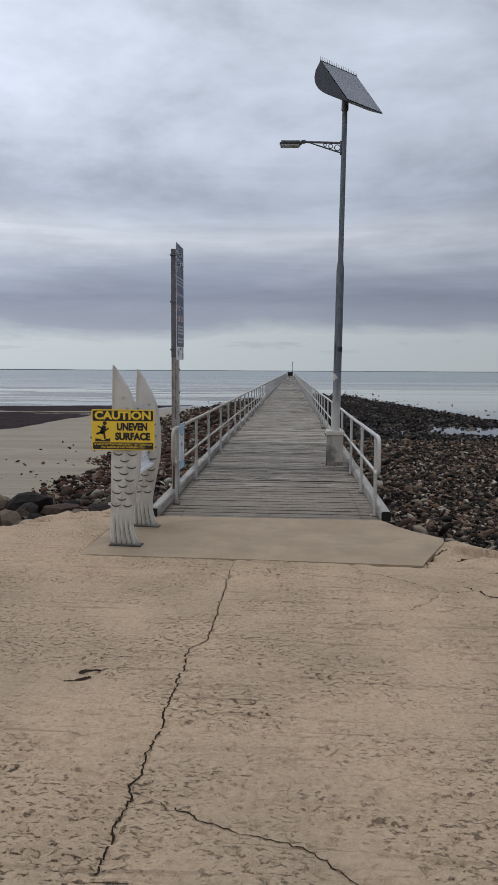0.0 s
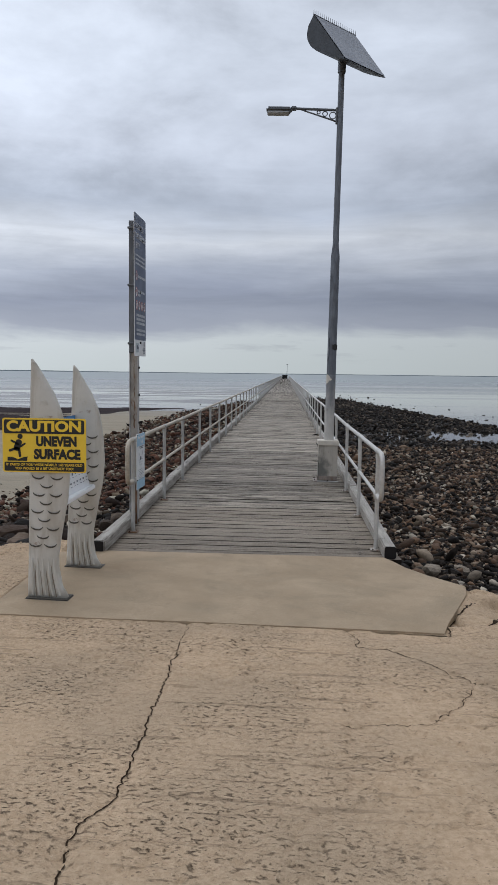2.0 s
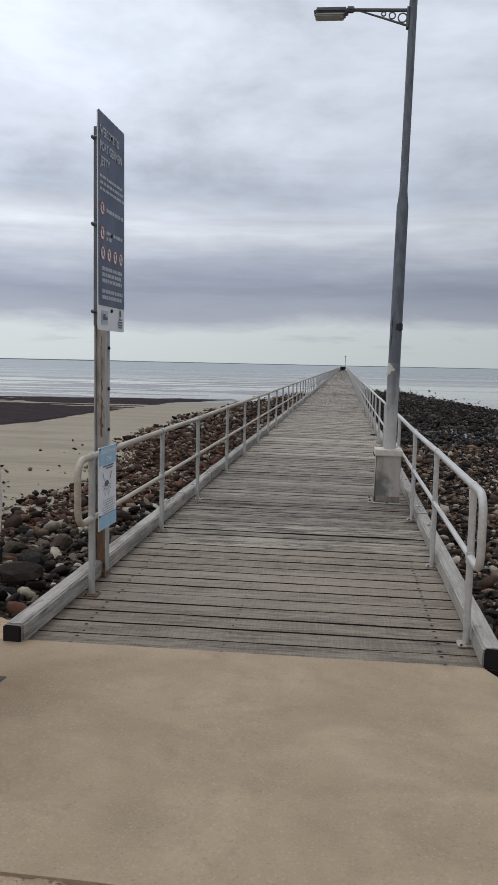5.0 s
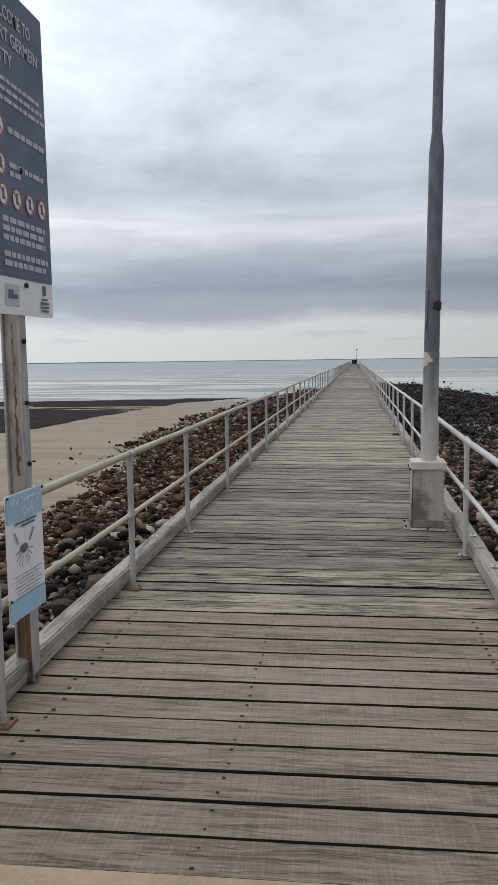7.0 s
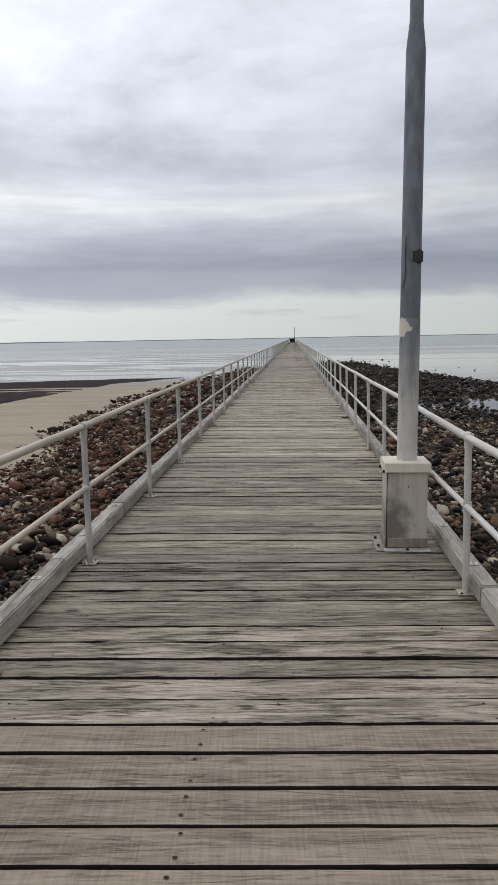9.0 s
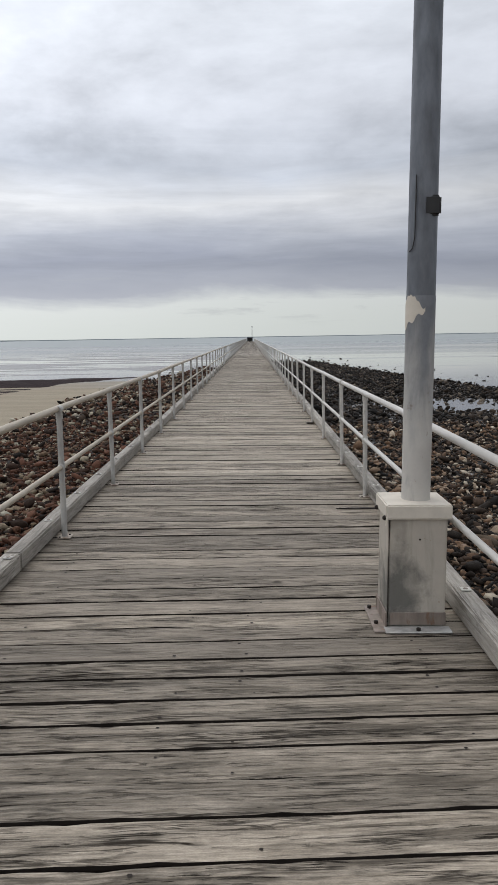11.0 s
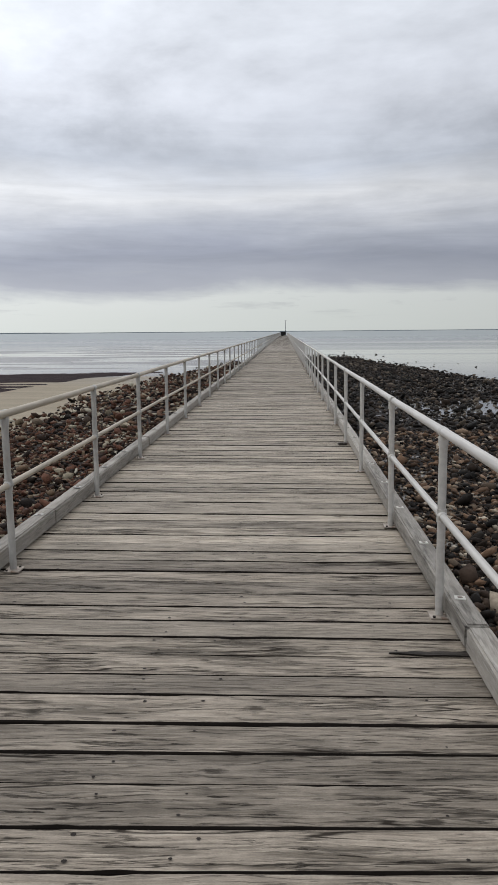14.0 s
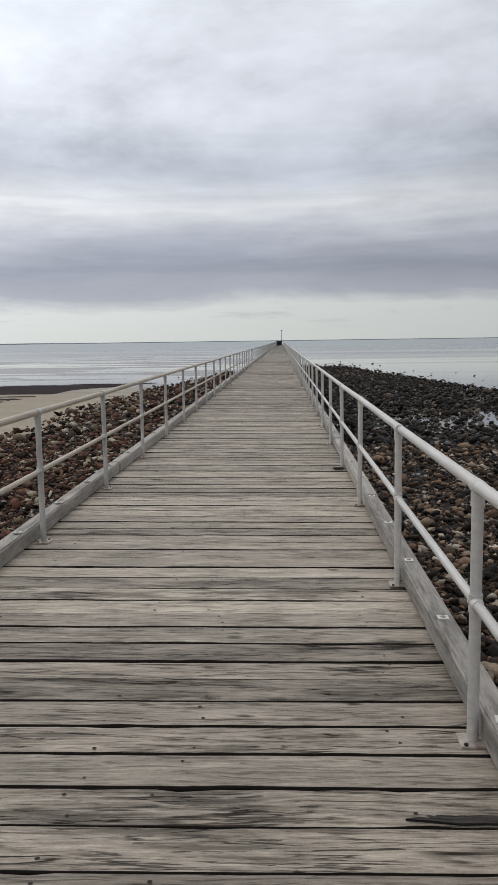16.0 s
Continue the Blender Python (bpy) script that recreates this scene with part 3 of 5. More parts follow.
def vnoise(x, y):
    """Smooth value noise, 0 to 1, for arrays."""
    x, y = np.asarray(x, float), np.asarray(y, float)
    xi, yi = np.floor(x).astype(int), np.floor(y).astype(int)
    fx, fy = x - xi, y - yi
    fx, fy = fx * fx * (3 - 2 * fx), fy * fy * (3 - 2 * fy)
    a, b = _tab[xi % 256, yi % 256], _tab[(xi + 1) % 256, yi % 256]
    c, d = _tab[xi % 256, (yi + 1) % 256], _tab[(xi + 1) % 256, (yi + 1) % 256]
    return (a * (1 - fx) + b * fx) * (1 - fy) + (c * (1 - fx) + d * fx) * fy


def fbm(x, y, octaves=4):
    s, amp, tot = 0.0, 1.0, 0.0
    for k in range(octaves):
        s, tot = s + amp * vnoise(x * 2 ** k + 17.3 * k, y * 2 ** k + 5.1 * k), tot + amp
        amp *= 0.5
    return s / tot


def step(v, a, b):
    t = np.clip((v - a) / (b - a), 0, 1)
    return t * t * (3 - 2 * t)


def mesh_object(name, verts, faces, mats, parent=None, smooth=True, index=None):
    me = bpy.data.meshes.new(name)
    n = faces.shape[1]
    me.vertices.add(len(verts))
    me.vertices.foreach_set("co", np.asarray(verts, np.float32).ravel())
    me.loops.add(faces.size)
    me.loops.foreach_set("vertex_index", faces.astype(np.int32).ravel())
    me.polygons.add(len(faces))
    me.polygons.foreach_set("loop_start", np.arange(0, faces.size, n, dtype=np.int32))
    if index is not None:
        me.polygons.foreach_set("material_index", index.astype(np.int32))
    me.polygons.foreach_set("use_smooth", np.full(len(faces), smooth))
    for m in mats:
        me.materials.append(m)
    me.update(calc_edges=True)
    me.validate()
    ob = new(name, me)
    ob.parent = parent
    return ob


def grid_faces(nx, ny):
    i = np.arange(nx - 1)[None, :] + nx * np.arange(ny - 1)[:, None]
    return np.stack([i, i + 1, i + 1 + nx, i + nx], -1).reshape(-1, 4)


# ---- ground, sea and far land ----
SEA = -1.80


def ground_z(x, y):
    x, y = np.asarray(x, float), np.asarray(y, float)
    left = np.interp(y, [-60, 6, 8.5, 10, 12, 15, 22, 40, 67, 74, 160, 400, 5000], [-0.12, -0.12, -0.3, -0.5, -0.72, -0.92, -1.18, -1.45, -1.70, -1.800, -1.806, -1.9, -6])
    off = y + 8.0 * np.maximum(0, x - 8)
    right = np.interp(off, [-60, 5, 7, 8, 10, 13, 18, 40, 60, 108, 140, 400, 5000], [-0.12, -0.12, -0.45, -0.8, -1.15, -1.36, -1.46, -1.58, -1.66, -1.79, -2.0, -2.6, -6])
    right = np.maximum(right, -6)
    k = step(x, -1.2, 1.2)
    z = left * (1 - k) + right * k
    z = z + 0.05 * (fbm(x * 0.4, y * 0.4) - 0.5) * (y < 80)
    z = z + np.where((x < 0) & (y > 60), 0.17 * (fbm(x * 0.06 + 9, y * 0.3, 4) - 0.51 + 0.05 * np.exp(np.minimum(x, 0) / 14)), 0.0)
    pool = np.exp(-((x - 9.0) / 3.6) ** 2 - ((y - 43) / 3.2) ** 2)
    bar = SEA + 0.05 - 0.3 * (((x - 38) / 11) ** 2 + ((y - 118) / 1.9) ** 2) + 0.12 * (fbm(x * 0.3, y * 1.2) - 0.5)
    return np.maximum(z - 0.12 * pool, bar)


gx = np.concatenate([-np.geomspace(5000, 41, 26), np.arange(-40, -14, 1.6), np.arange(-14, 20, 0.5), np.arange(20, 40, 1.5), np.geomspace(41, 5000, 26)])
gy = np.concatenate([-np.geomspace(5000, 12, 16), np.arange(-10, 40, 0.5), np.arange(40, 130, 0.9), np.geomspace(130, 400, 70), np.geomspace(420, 4900, 14)])
X, Y = np.meshgrid(gx, gy)
ground = mesh_object("ground", np.stack([X, Y, ground_z(X, Y)], -1).reshape(-1, 3), grid_faces(len(gx), len(gy)), [M_SAND])
tagged(ground, "grey-tan tidal sand flat with damp patches and shell grit", "beach", kind="structure")

sx = np.concatenate([-np.geomspace(5000, 50, 8), np.geomspace(50, 5000, 8)])
sy = np.concatenate([[30, 60, 100], np.geomspace(140, 4950, 10)])
X, Y = np.meshgrid(sx, sy)
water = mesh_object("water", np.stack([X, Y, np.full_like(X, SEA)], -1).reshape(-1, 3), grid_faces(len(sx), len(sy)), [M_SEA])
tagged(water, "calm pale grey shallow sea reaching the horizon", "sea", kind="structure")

# tide pool among the stones
bm = bmesh.new()
ring = [bm.verts.new((9.2 + (5.6 + 1.0 * math.sin(3 * a) + 0.5 * math.sin(7 * a + 1)) * math.cos(a), 43 + (3.6 + 0.6 * math.sin(4 * a + 2)) * math.sin(a), -1.642)) for a in np.linspace(0, 2 * math.pi, 48, endpoint=False)]
bm.faces.new(ring)
tagged(part("tide_pool", bm, M_SEA), "shallow puddle of sea water among dark stones", "tide pool", kind="structure")

# low headland at left, then an added strip as the dark horizon line
bm = bmesh.new()
land = [(x, 3.3 + 3.0 * fbm(np.array(x * 0.004), np.array(3.0)) * min(1, max(0, (-600 - x) / 900))) for x in np.linspace(-3600, 3600, 140)]
top = [bm.verts.new((x, 4600, SEA + max(0.2, float(h) * 1.1))) for x, h in land]
low = [bm.verts.new((x, 4600, SEA - 1)) for x, h in land]
back = [bm.verts.new((x, 4800, SEA - 1)) for x, h in land]
for i in range(len(land) - 1):
    bm.faces.new((low[i], low[i + 1], top[i + 1], top[i]))
    bm.faces.new((top[i], top[i + 1], back[i + 1], back[i]))
tagged(part("far_coast", bm, M_HORIZON, smooth=True), "low hazy blue-grey headland with an added thin dark horizon strip", "coast", kind="structure")

# seaweed bank
wx, wy = np.arange(-60, -6.5, 0.35), np.arange(24, 82, 0.35)
X, Y = np.meshgrid(wx, wy)
front = np.interp(X, [-60, -24, -16, -14.9, -14.5, -13.5, -11.5, -9.5, -8], [27, 31, 35.5, 38, 50, 65, 72, 76, 84])
edge = np.minimum(Y - front, np.interp(X, [-60, -28, -15, -7], [68, 71, 75.5, 77]) - Y) + 2.6 * (fbm(X * 0.22, Y * 0.5) - 0.5)
lump = 0.10 * step(edge, -0.6, 0.8) - 0.06 + 0.09 * (fbm(X * 0.8, Y * 1.1, 5) - 0.5) - 0.16 * step(fbm(X * 0.11 + 4, Y * 0.5 + 2, 5), 0.60, 0.67) * step(Y, 52, 62)
weed = mesh_object("seaweed_bank", np.stack([X, Y, ground_z(X, Y) + lump], -1).reshape(-1, 3), grid_faces(len(wx), len(wy)), [M_WEED])
tagged(weed, "dark brown bank of wet seaweed stranded on sand", "seaweed", kind="stuff")


# ---- concrete ramp ----
RAMP_LIP = 6.27


def ramp_z(x, y):
    return 0.02 + 0.031 * np.maximum(0, RAMP_LIP - y) - FALL * np.clip(x, -3, 3)


def lip_y(x):
    return np.interp(x, [-6, -4.0, -2.9, -2.58, -2.3, -2.06, -1.7, -1.4, 1.3, 1.54, 1.75, 1.95, 2.2, 2.4, 3.0, 4.2, 7], [6.3, 6.7, 7.45, 8.17, 8.61, 8.74, 8.72, 8.5, 8.25, 7.76, 7.52, 7.46, 7.32, 7.2, 6.95, 6.4, 5.8])


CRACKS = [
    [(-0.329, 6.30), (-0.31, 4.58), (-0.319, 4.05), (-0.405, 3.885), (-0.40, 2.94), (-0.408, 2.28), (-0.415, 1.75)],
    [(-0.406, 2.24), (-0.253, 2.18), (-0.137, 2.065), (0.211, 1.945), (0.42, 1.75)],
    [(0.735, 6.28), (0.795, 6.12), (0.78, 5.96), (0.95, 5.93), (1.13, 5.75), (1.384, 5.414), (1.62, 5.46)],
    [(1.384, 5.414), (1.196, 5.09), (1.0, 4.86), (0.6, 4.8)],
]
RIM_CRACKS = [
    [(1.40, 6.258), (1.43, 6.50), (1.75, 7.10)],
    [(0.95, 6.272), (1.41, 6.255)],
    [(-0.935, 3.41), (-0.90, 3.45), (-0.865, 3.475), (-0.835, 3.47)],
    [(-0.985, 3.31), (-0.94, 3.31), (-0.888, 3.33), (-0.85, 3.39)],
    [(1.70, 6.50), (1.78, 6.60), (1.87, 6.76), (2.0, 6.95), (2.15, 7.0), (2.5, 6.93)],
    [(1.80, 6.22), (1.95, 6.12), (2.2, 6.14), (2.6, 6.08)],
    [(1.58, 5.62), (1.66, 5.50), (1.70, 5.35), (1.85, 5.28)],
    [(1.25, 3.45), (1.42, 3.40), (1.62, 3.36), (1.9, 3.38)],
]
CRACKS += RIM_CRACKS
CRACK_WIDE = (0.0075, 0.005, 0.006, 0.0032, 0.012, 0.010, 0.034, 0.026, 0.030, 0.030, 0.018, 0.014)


def near_cracks(X, Y):
    d = np.full(X.shape, 9.0)
    for line in CRACKS:
        for (ax, ay), (bx, by) in zip(line, line[1:]):
            px, py = X - ax, Y - ay
            vx, vy = bx - ax, by - ay
            t = np.clip((px * vx + py * vy) / (vx * vx + vy * vy), 0, 1)
            d = np.minimum(d, np.hypot(px - t * vx, py - t * vy))
    return d


def ramp_height(X, Y):
    """The worn surface of the ramp."""
    Z = ramp_z(X, Y) + 0.014 * (fbm(X * 1.3, Y * 1.3) - 0.5)
    pits = step(fbm(X * 11, Y * 26, 4), 0.56, 0.66) * step(fbm(X * 0.9 + 3, Y * 0.9), 0.36, 0.6)
    Z = Z - 0.014 * pits + 0.009 * (fbm(X * 14, Y * 22, 3) - 0.5)
    Z = Z - 0.010 * (1 - step(near_cracks(X, Y), 0.0, 0.05)) * (0.4 + fbm(X * 12, Y * 12))
    rim = lip_y(X) - Y + 0.18 * (fbm(X * 2.2, Y * 2.2) - 0.5) + 0.1 * (fbm(X * 8, Y * 8) - 0.5)
    side = step(np.abs(X), 1.6, 1.95)
    Z = Z - side * 0.10 * step(1.1 - rim, 0, 1.1) * step(fbm(X * 2.6, Y * 3.4, 5), 0.42, 0.58)
    Z = Z - 1.3 * (1 - step(rim, -0.20, 0.02))
    Z = Z - 0.06 * step(X, 1.7, 2.3) * step(Y, 6.1, 6.9)
    return np.where((X > -1.75) & (X < 1.55) & (Y > 6.45), np.minimum(Z, -0.03 - FALL * X), Z)


cx, cy = np.arange(-3.9, 4.0, 0.019), np.arange(1.7, 8.95, 0.019)
X, Y = np.meshgrid(cx, cy)
apron = mesh_object("concrete_ramp", np.stack([X, Y, ramp_height(X, Y)], -1).reshape(-1, 3), grid_faces(len(cx), len(cy)), [M_CONC])
tagged(apron, "rough worn tan concrete ramp with long cracks", "pavement", kind="structure")
# dark ribbons laid over the cracks; shade of their depth is in the colour
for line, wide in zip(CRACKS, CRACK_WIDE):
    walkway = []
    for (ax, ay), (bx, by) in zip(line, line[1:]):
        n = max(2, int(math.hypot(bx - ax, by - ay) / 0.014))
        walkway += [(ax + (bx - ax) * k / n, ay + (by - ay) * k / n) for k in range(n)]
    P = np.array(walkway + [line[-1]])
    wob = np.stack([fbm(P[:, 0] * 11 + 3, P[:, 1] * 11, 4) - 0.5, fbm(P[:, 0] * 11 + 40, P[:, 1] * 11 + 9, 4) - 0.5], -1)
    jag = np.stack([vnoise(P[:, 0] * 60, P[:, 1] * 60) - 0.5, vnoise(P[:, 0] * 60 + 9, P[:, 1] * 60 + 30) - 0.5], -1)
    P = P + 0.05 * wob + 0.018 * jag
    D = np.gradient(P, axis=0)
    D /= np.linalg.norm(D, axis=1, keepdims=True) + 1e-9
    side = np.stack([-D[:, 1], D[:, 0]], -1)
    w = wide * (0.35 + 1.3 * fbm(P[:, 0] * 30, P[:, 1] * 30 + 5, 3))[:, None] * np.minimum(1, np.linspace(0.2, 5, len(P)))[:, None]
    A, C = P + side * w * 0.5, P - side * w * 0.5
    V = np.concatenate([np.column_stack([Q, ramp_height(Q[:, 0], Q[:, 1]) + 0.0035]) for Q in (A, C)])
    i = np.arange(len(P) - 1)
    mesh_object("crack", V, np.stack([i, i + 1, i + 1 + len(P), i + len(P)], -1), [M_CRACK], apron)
bx, by = np.array([-60, -20, -8, -5, -3.9, 0, 3.98, 5, 8, 20, 60.0]), np.array([-60, -20, -6, -2, 0, 1.715])
X, Y = np.meshgrid(bx, by)
rear = mesh_object("concrete_ramp_rear", np.stack([X, Y, ramp_z(X, Y) - 0.02 * (np.abs(X) > 4.5) - 0.003], -1).reshape(-1, 3), grid_faces(len(bx), len(by)), [M_CONC])
for x0, x1 in ((-60.0, -3.88), (3.97, 60.0)):
    wx = np.linspace(x0, x1, 120)
    wv = np.array([0.0, 0.3, 0.6, 0.85, 0.97, 1.0, 1.02])
    X, V = np.meshgrid(wx, wv)
    Y = 1.71 + (lip_y(X) + 0.5 * (fbm(X * 0.7, X * 0.1) - 0.5) - 1.71) * V
    Z = ramp_z(X, Y) - 0.004 - 0.7 * (V > 1.01) - 0.05 * (V > 0.99) + 0.02 * (fbm(X, Y) - 0.5)
    wing = mesh_object("ramp_shoulder", np.stack([X, Y, Z], -1).reshape(-1, 3), grid_faces(len(wx), len(wv)), [M_CONC], rear)
tagged(rear, "worn tan concrete hardstand behind the ramp", "pavement", kind="structure")

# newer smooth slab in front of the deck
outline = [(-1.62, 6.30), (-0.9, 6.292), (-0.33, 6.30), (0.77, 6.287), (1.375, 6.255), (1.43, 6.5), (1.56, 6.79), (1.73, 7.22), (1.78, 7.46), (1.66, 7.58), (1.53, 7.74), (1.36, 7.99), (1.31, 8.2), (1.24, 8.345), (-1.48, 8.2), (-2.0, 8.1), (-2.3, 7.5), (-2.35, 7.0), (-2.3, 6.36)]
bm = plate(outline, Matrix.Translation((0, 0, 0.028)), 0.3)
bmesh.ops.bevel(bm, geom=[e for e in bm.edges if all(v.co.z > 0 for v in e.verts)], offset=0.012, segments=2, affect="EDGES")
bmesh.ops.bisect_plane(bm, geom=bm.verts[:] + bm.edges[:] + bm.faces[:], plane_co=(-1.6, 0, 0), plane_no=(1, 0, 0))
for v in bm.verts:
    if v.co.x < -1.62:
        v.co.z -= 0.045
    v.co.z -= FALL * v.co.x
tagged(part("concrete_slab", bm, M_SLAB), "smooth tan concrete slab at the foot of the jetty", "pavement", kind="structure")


# dark gravel between the stones; its near-black stands for shade in the gaps
def gravel():
    m, T = material("dark_gap_gravel")
    co = T.add("ShaderNodeTexCoord").outputs["Object"]
    cell = T.add("ShaderNodeTexVoronoi", {"Vector": co, "Scale": 13.0}).outputs
    n = T.noise(co, 5.0, 5, 0.6)
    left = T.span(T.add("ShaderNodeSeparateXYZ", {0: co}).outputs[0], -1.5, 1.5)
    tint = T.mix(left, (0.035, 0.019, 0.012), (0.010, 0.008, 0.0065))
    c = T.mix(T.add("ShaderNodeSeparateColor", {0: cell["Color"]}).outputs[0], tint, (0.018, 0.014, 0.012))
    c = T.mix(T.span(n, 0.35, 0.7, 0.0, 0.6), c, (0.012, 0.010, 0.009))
    finish(T, c, 0.75, 0.0, T.math("SUBTRACT", 1.0, cell["Distance"]), 0.9, 0.05, Specular_IOR_Level=0.12)
    return m


M_GRAVEL = gravel()


# ---- jetty deck ----
DECK_L, DECK_R, DECK_START, DECK_END = -1.47, 1.40, 8.16, 272.0
KERB_L, KERB_R = -1.345, 1.24
deck = tagged(empty("jetty_deck", 0, DECK_START, 0, lean=LEAN), "long jetty deck of grey weathered timber planks", "jetty", kind="structure")


SKEW = 0.053  # the boards lie a little askew to the jetty's line
# where the joints between the nearest boards cross the middle of the deck
JOINTS = [8.3, 8.51, 8.728, 8.939, 9.153, 9.366, 9.585, 9.79, 10.005, 10.2, 10.412, 10.64, 10.856, 11.078, 11.292, 11.505, 11.72,
          11.93, 12.14, 12.347, 12.542, 12.737, 12.941, 13.131, 13.34, 13.54, 13.74, 13.945, 14.167, 14.371, 14.583, 14.809, 15.001, 15.227,
          15.415, 15.615, 15.84, 16.03, 16.24, 16.445, 16.655, 16.86, 17.067, 17.279, 17.47, 17.685, 17.898, 18.112, 18.325]


def plank_mesh(seed, mat, ragged):
    """A board along x, a metre wide in y before scaling, its top at z = 0, its arrises chipped and rounded."""
    r = np.random.default_rng(seed)
    n = 40
    xs = np.linspace(DECK_L, DECK_R, n)
    wave = [np.convolve(r.normal(size=n + 6), np.ones(k) / k, "valid")[:n] for k in (7, 7, 2, 2, 7, 3)]
    lo = -0.5 + np.clip(0.010 * wave[0] + ragged * np.maximum(0, wave[2] - 0.55) * 0.045, -0.012, 0.07)
    hi = 0.5 - np.clip(0.010 * wave[1] + ragged * np.maximum(0, wave[3] - 0.55) * 0.045, -0.012, 0.07)
    up = 0.0028 * wave[4]
    drop = 0.004 + ragged * 0.006 * np.abs(wave[5])
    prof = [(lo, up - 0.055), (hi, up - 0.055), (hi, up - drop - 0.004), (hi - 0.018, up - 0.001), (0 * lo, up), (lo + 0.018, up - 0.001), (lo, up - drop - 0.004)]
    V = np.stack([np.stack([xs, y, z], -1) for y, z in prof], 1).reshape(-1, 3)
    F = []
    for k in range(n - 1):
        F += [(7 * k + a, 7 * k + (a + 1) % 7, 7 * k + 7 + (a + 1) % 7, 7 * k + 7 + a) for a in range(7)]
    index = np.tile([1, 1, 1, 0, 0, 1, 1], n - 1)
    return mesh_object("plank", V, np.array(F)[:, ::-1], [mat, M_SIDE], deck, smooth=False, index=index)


new_kinds = [plank_mesh(k, M_NEW, 0.15) for k in range(4)]
old_kinds = [plank_mesh(10 + k, M_OLD, 0.8) for k in range(10)]
worn_kinds = [plank_mesh(50 + k, M_WORN, 1.3) for k in range(10)]
pale_kinds = [plank_mesh(30 + k, M_PALE, 0.7) for k in range(10)]
rp = random.Random(5)
joints = list(JOINTS)
while joints[-1] < DECK_END:
    joints.append(joints[-1] + rp.uniform(0.197, 0.222))
first, nails, far_rows = set(), [], []
for count, (y, y1) in enumerate(zip(joints, joints[1:])):
    fresh = y1 < 10.9
    pitch, mid = y1 - y, (y + y1) / 2
    gap = rp.uniform(0.013, 0.018) if fresh else rp.choice((0.006, 0.007, 0.008, 0.010, 0.012, 0.014, 0.019)) + (0.004 if y > 19.0 else 0.0)
    wide = pitch - gap
    turn = math.degrees(math.atan(SKEW if mid < 14.5 else max(0.03, SKEW - 0.012 * (mid - 14.5))))
    lift = rp.uniform(-0.001, 0.001) if fresh else rp.uniform(-0.004, 0.003)
    if count < 300:
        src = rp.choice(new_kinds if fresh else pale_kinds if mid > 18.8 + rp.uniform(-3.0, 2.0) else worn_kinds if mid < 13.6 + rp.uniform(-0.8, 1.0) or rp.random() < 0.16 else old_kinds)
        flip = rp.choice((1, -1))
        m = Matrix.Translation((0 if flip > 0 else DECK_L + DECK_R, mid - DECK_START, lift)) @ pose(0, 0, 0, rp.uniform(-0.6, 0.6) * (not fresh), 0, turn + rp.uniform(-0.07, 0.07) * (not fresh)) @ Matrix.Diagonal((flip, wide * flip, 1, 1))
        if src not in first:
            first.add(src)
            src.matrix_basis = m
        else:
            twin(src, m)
        lines = ((-1.11, 0.03), (-0.218, 0.012), (1.035, 0.012)) if fresh else ((-1.05, 0.08), (-0.20, 0.07), (0.12, 0.12), (0.95, 0.1))
        for nx, sp in lines:
            for side in (-0.28, 0.28):
                if fresh or rp.random() < 0.5:
                    nails.append((nx + rp.uniform(-sp, sp) * 0.6, mid + SKEW * nx + side * wide + rp.uniform(-0.012, 0.012), lift, (rp.uniform(0.010, 0.013) if abs(nx) > 0.5 else rp.uniform(0.006, 0.0085)) if fresh else rp.uniform(0.004, 0.0085)))
    else:
        far_rows.append((mid, wide, lift))
for src in new_kinds + old_kinds + pale_kinds + worn_kinds:
    if src not in first:
        bpy.data.objects.remove(src)

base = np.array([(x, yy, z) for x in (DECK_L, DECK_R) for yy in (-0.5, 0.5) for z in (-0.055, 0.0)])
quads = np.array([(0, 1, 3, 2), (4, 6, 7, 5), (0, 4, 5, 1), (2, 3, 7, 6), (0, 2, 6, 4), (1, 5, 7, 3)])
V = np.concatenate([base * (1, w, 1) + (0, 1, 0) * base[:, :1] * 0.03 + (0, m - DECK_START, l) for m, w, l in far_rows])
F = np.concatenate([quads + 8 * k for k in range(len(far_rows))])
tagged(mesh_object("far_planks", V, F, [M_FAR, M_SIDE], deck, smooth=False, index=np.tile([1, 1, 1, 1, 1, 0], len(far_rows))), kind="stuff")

bm = bmesh.new()
for nx, ny, nz, r in nails:
    vs = [bm.verts.new((nx + r * 1.15 * math.cos(a), ny - DECK_START + r * math.sin(a), nz + 0.0022)) for a in (k * math.pi / 3 for k in range(6))]
    bm.faces.new(vs)
tagged(part("nail_heads", bm, M_NAIL, deck, "dark flush nail heads"), kind="stuff")

for x in (-1.25, -0.42, 0.40, 1.2):
    part("bearer", box((x, (DECK_END - DECK_START) / 2, -0.18), (0.16, DECK_END - DECK_START - 0.3, 0.24)), M_UNDER, deck)
pile = None
for y in np.arange(11.4, DECK_END, 6.1):
    for x in (-1.05, 1.0):
        if pile is None:
            pile = part("pile", tube([(0, 0, -4.0), (0, 0, -1.5), (0, 0, -0.3)], [0.17, 0.165, 0.15], 14), M_UNDER, deck, "dark tarred timber pile", smooth=True)
            pile.matrix_basis = Matrix.Translation((x, y - DECK_START, 0))
        else:
            twin(pile, Matrix.Translation((x, y - DECK_START, 0)))


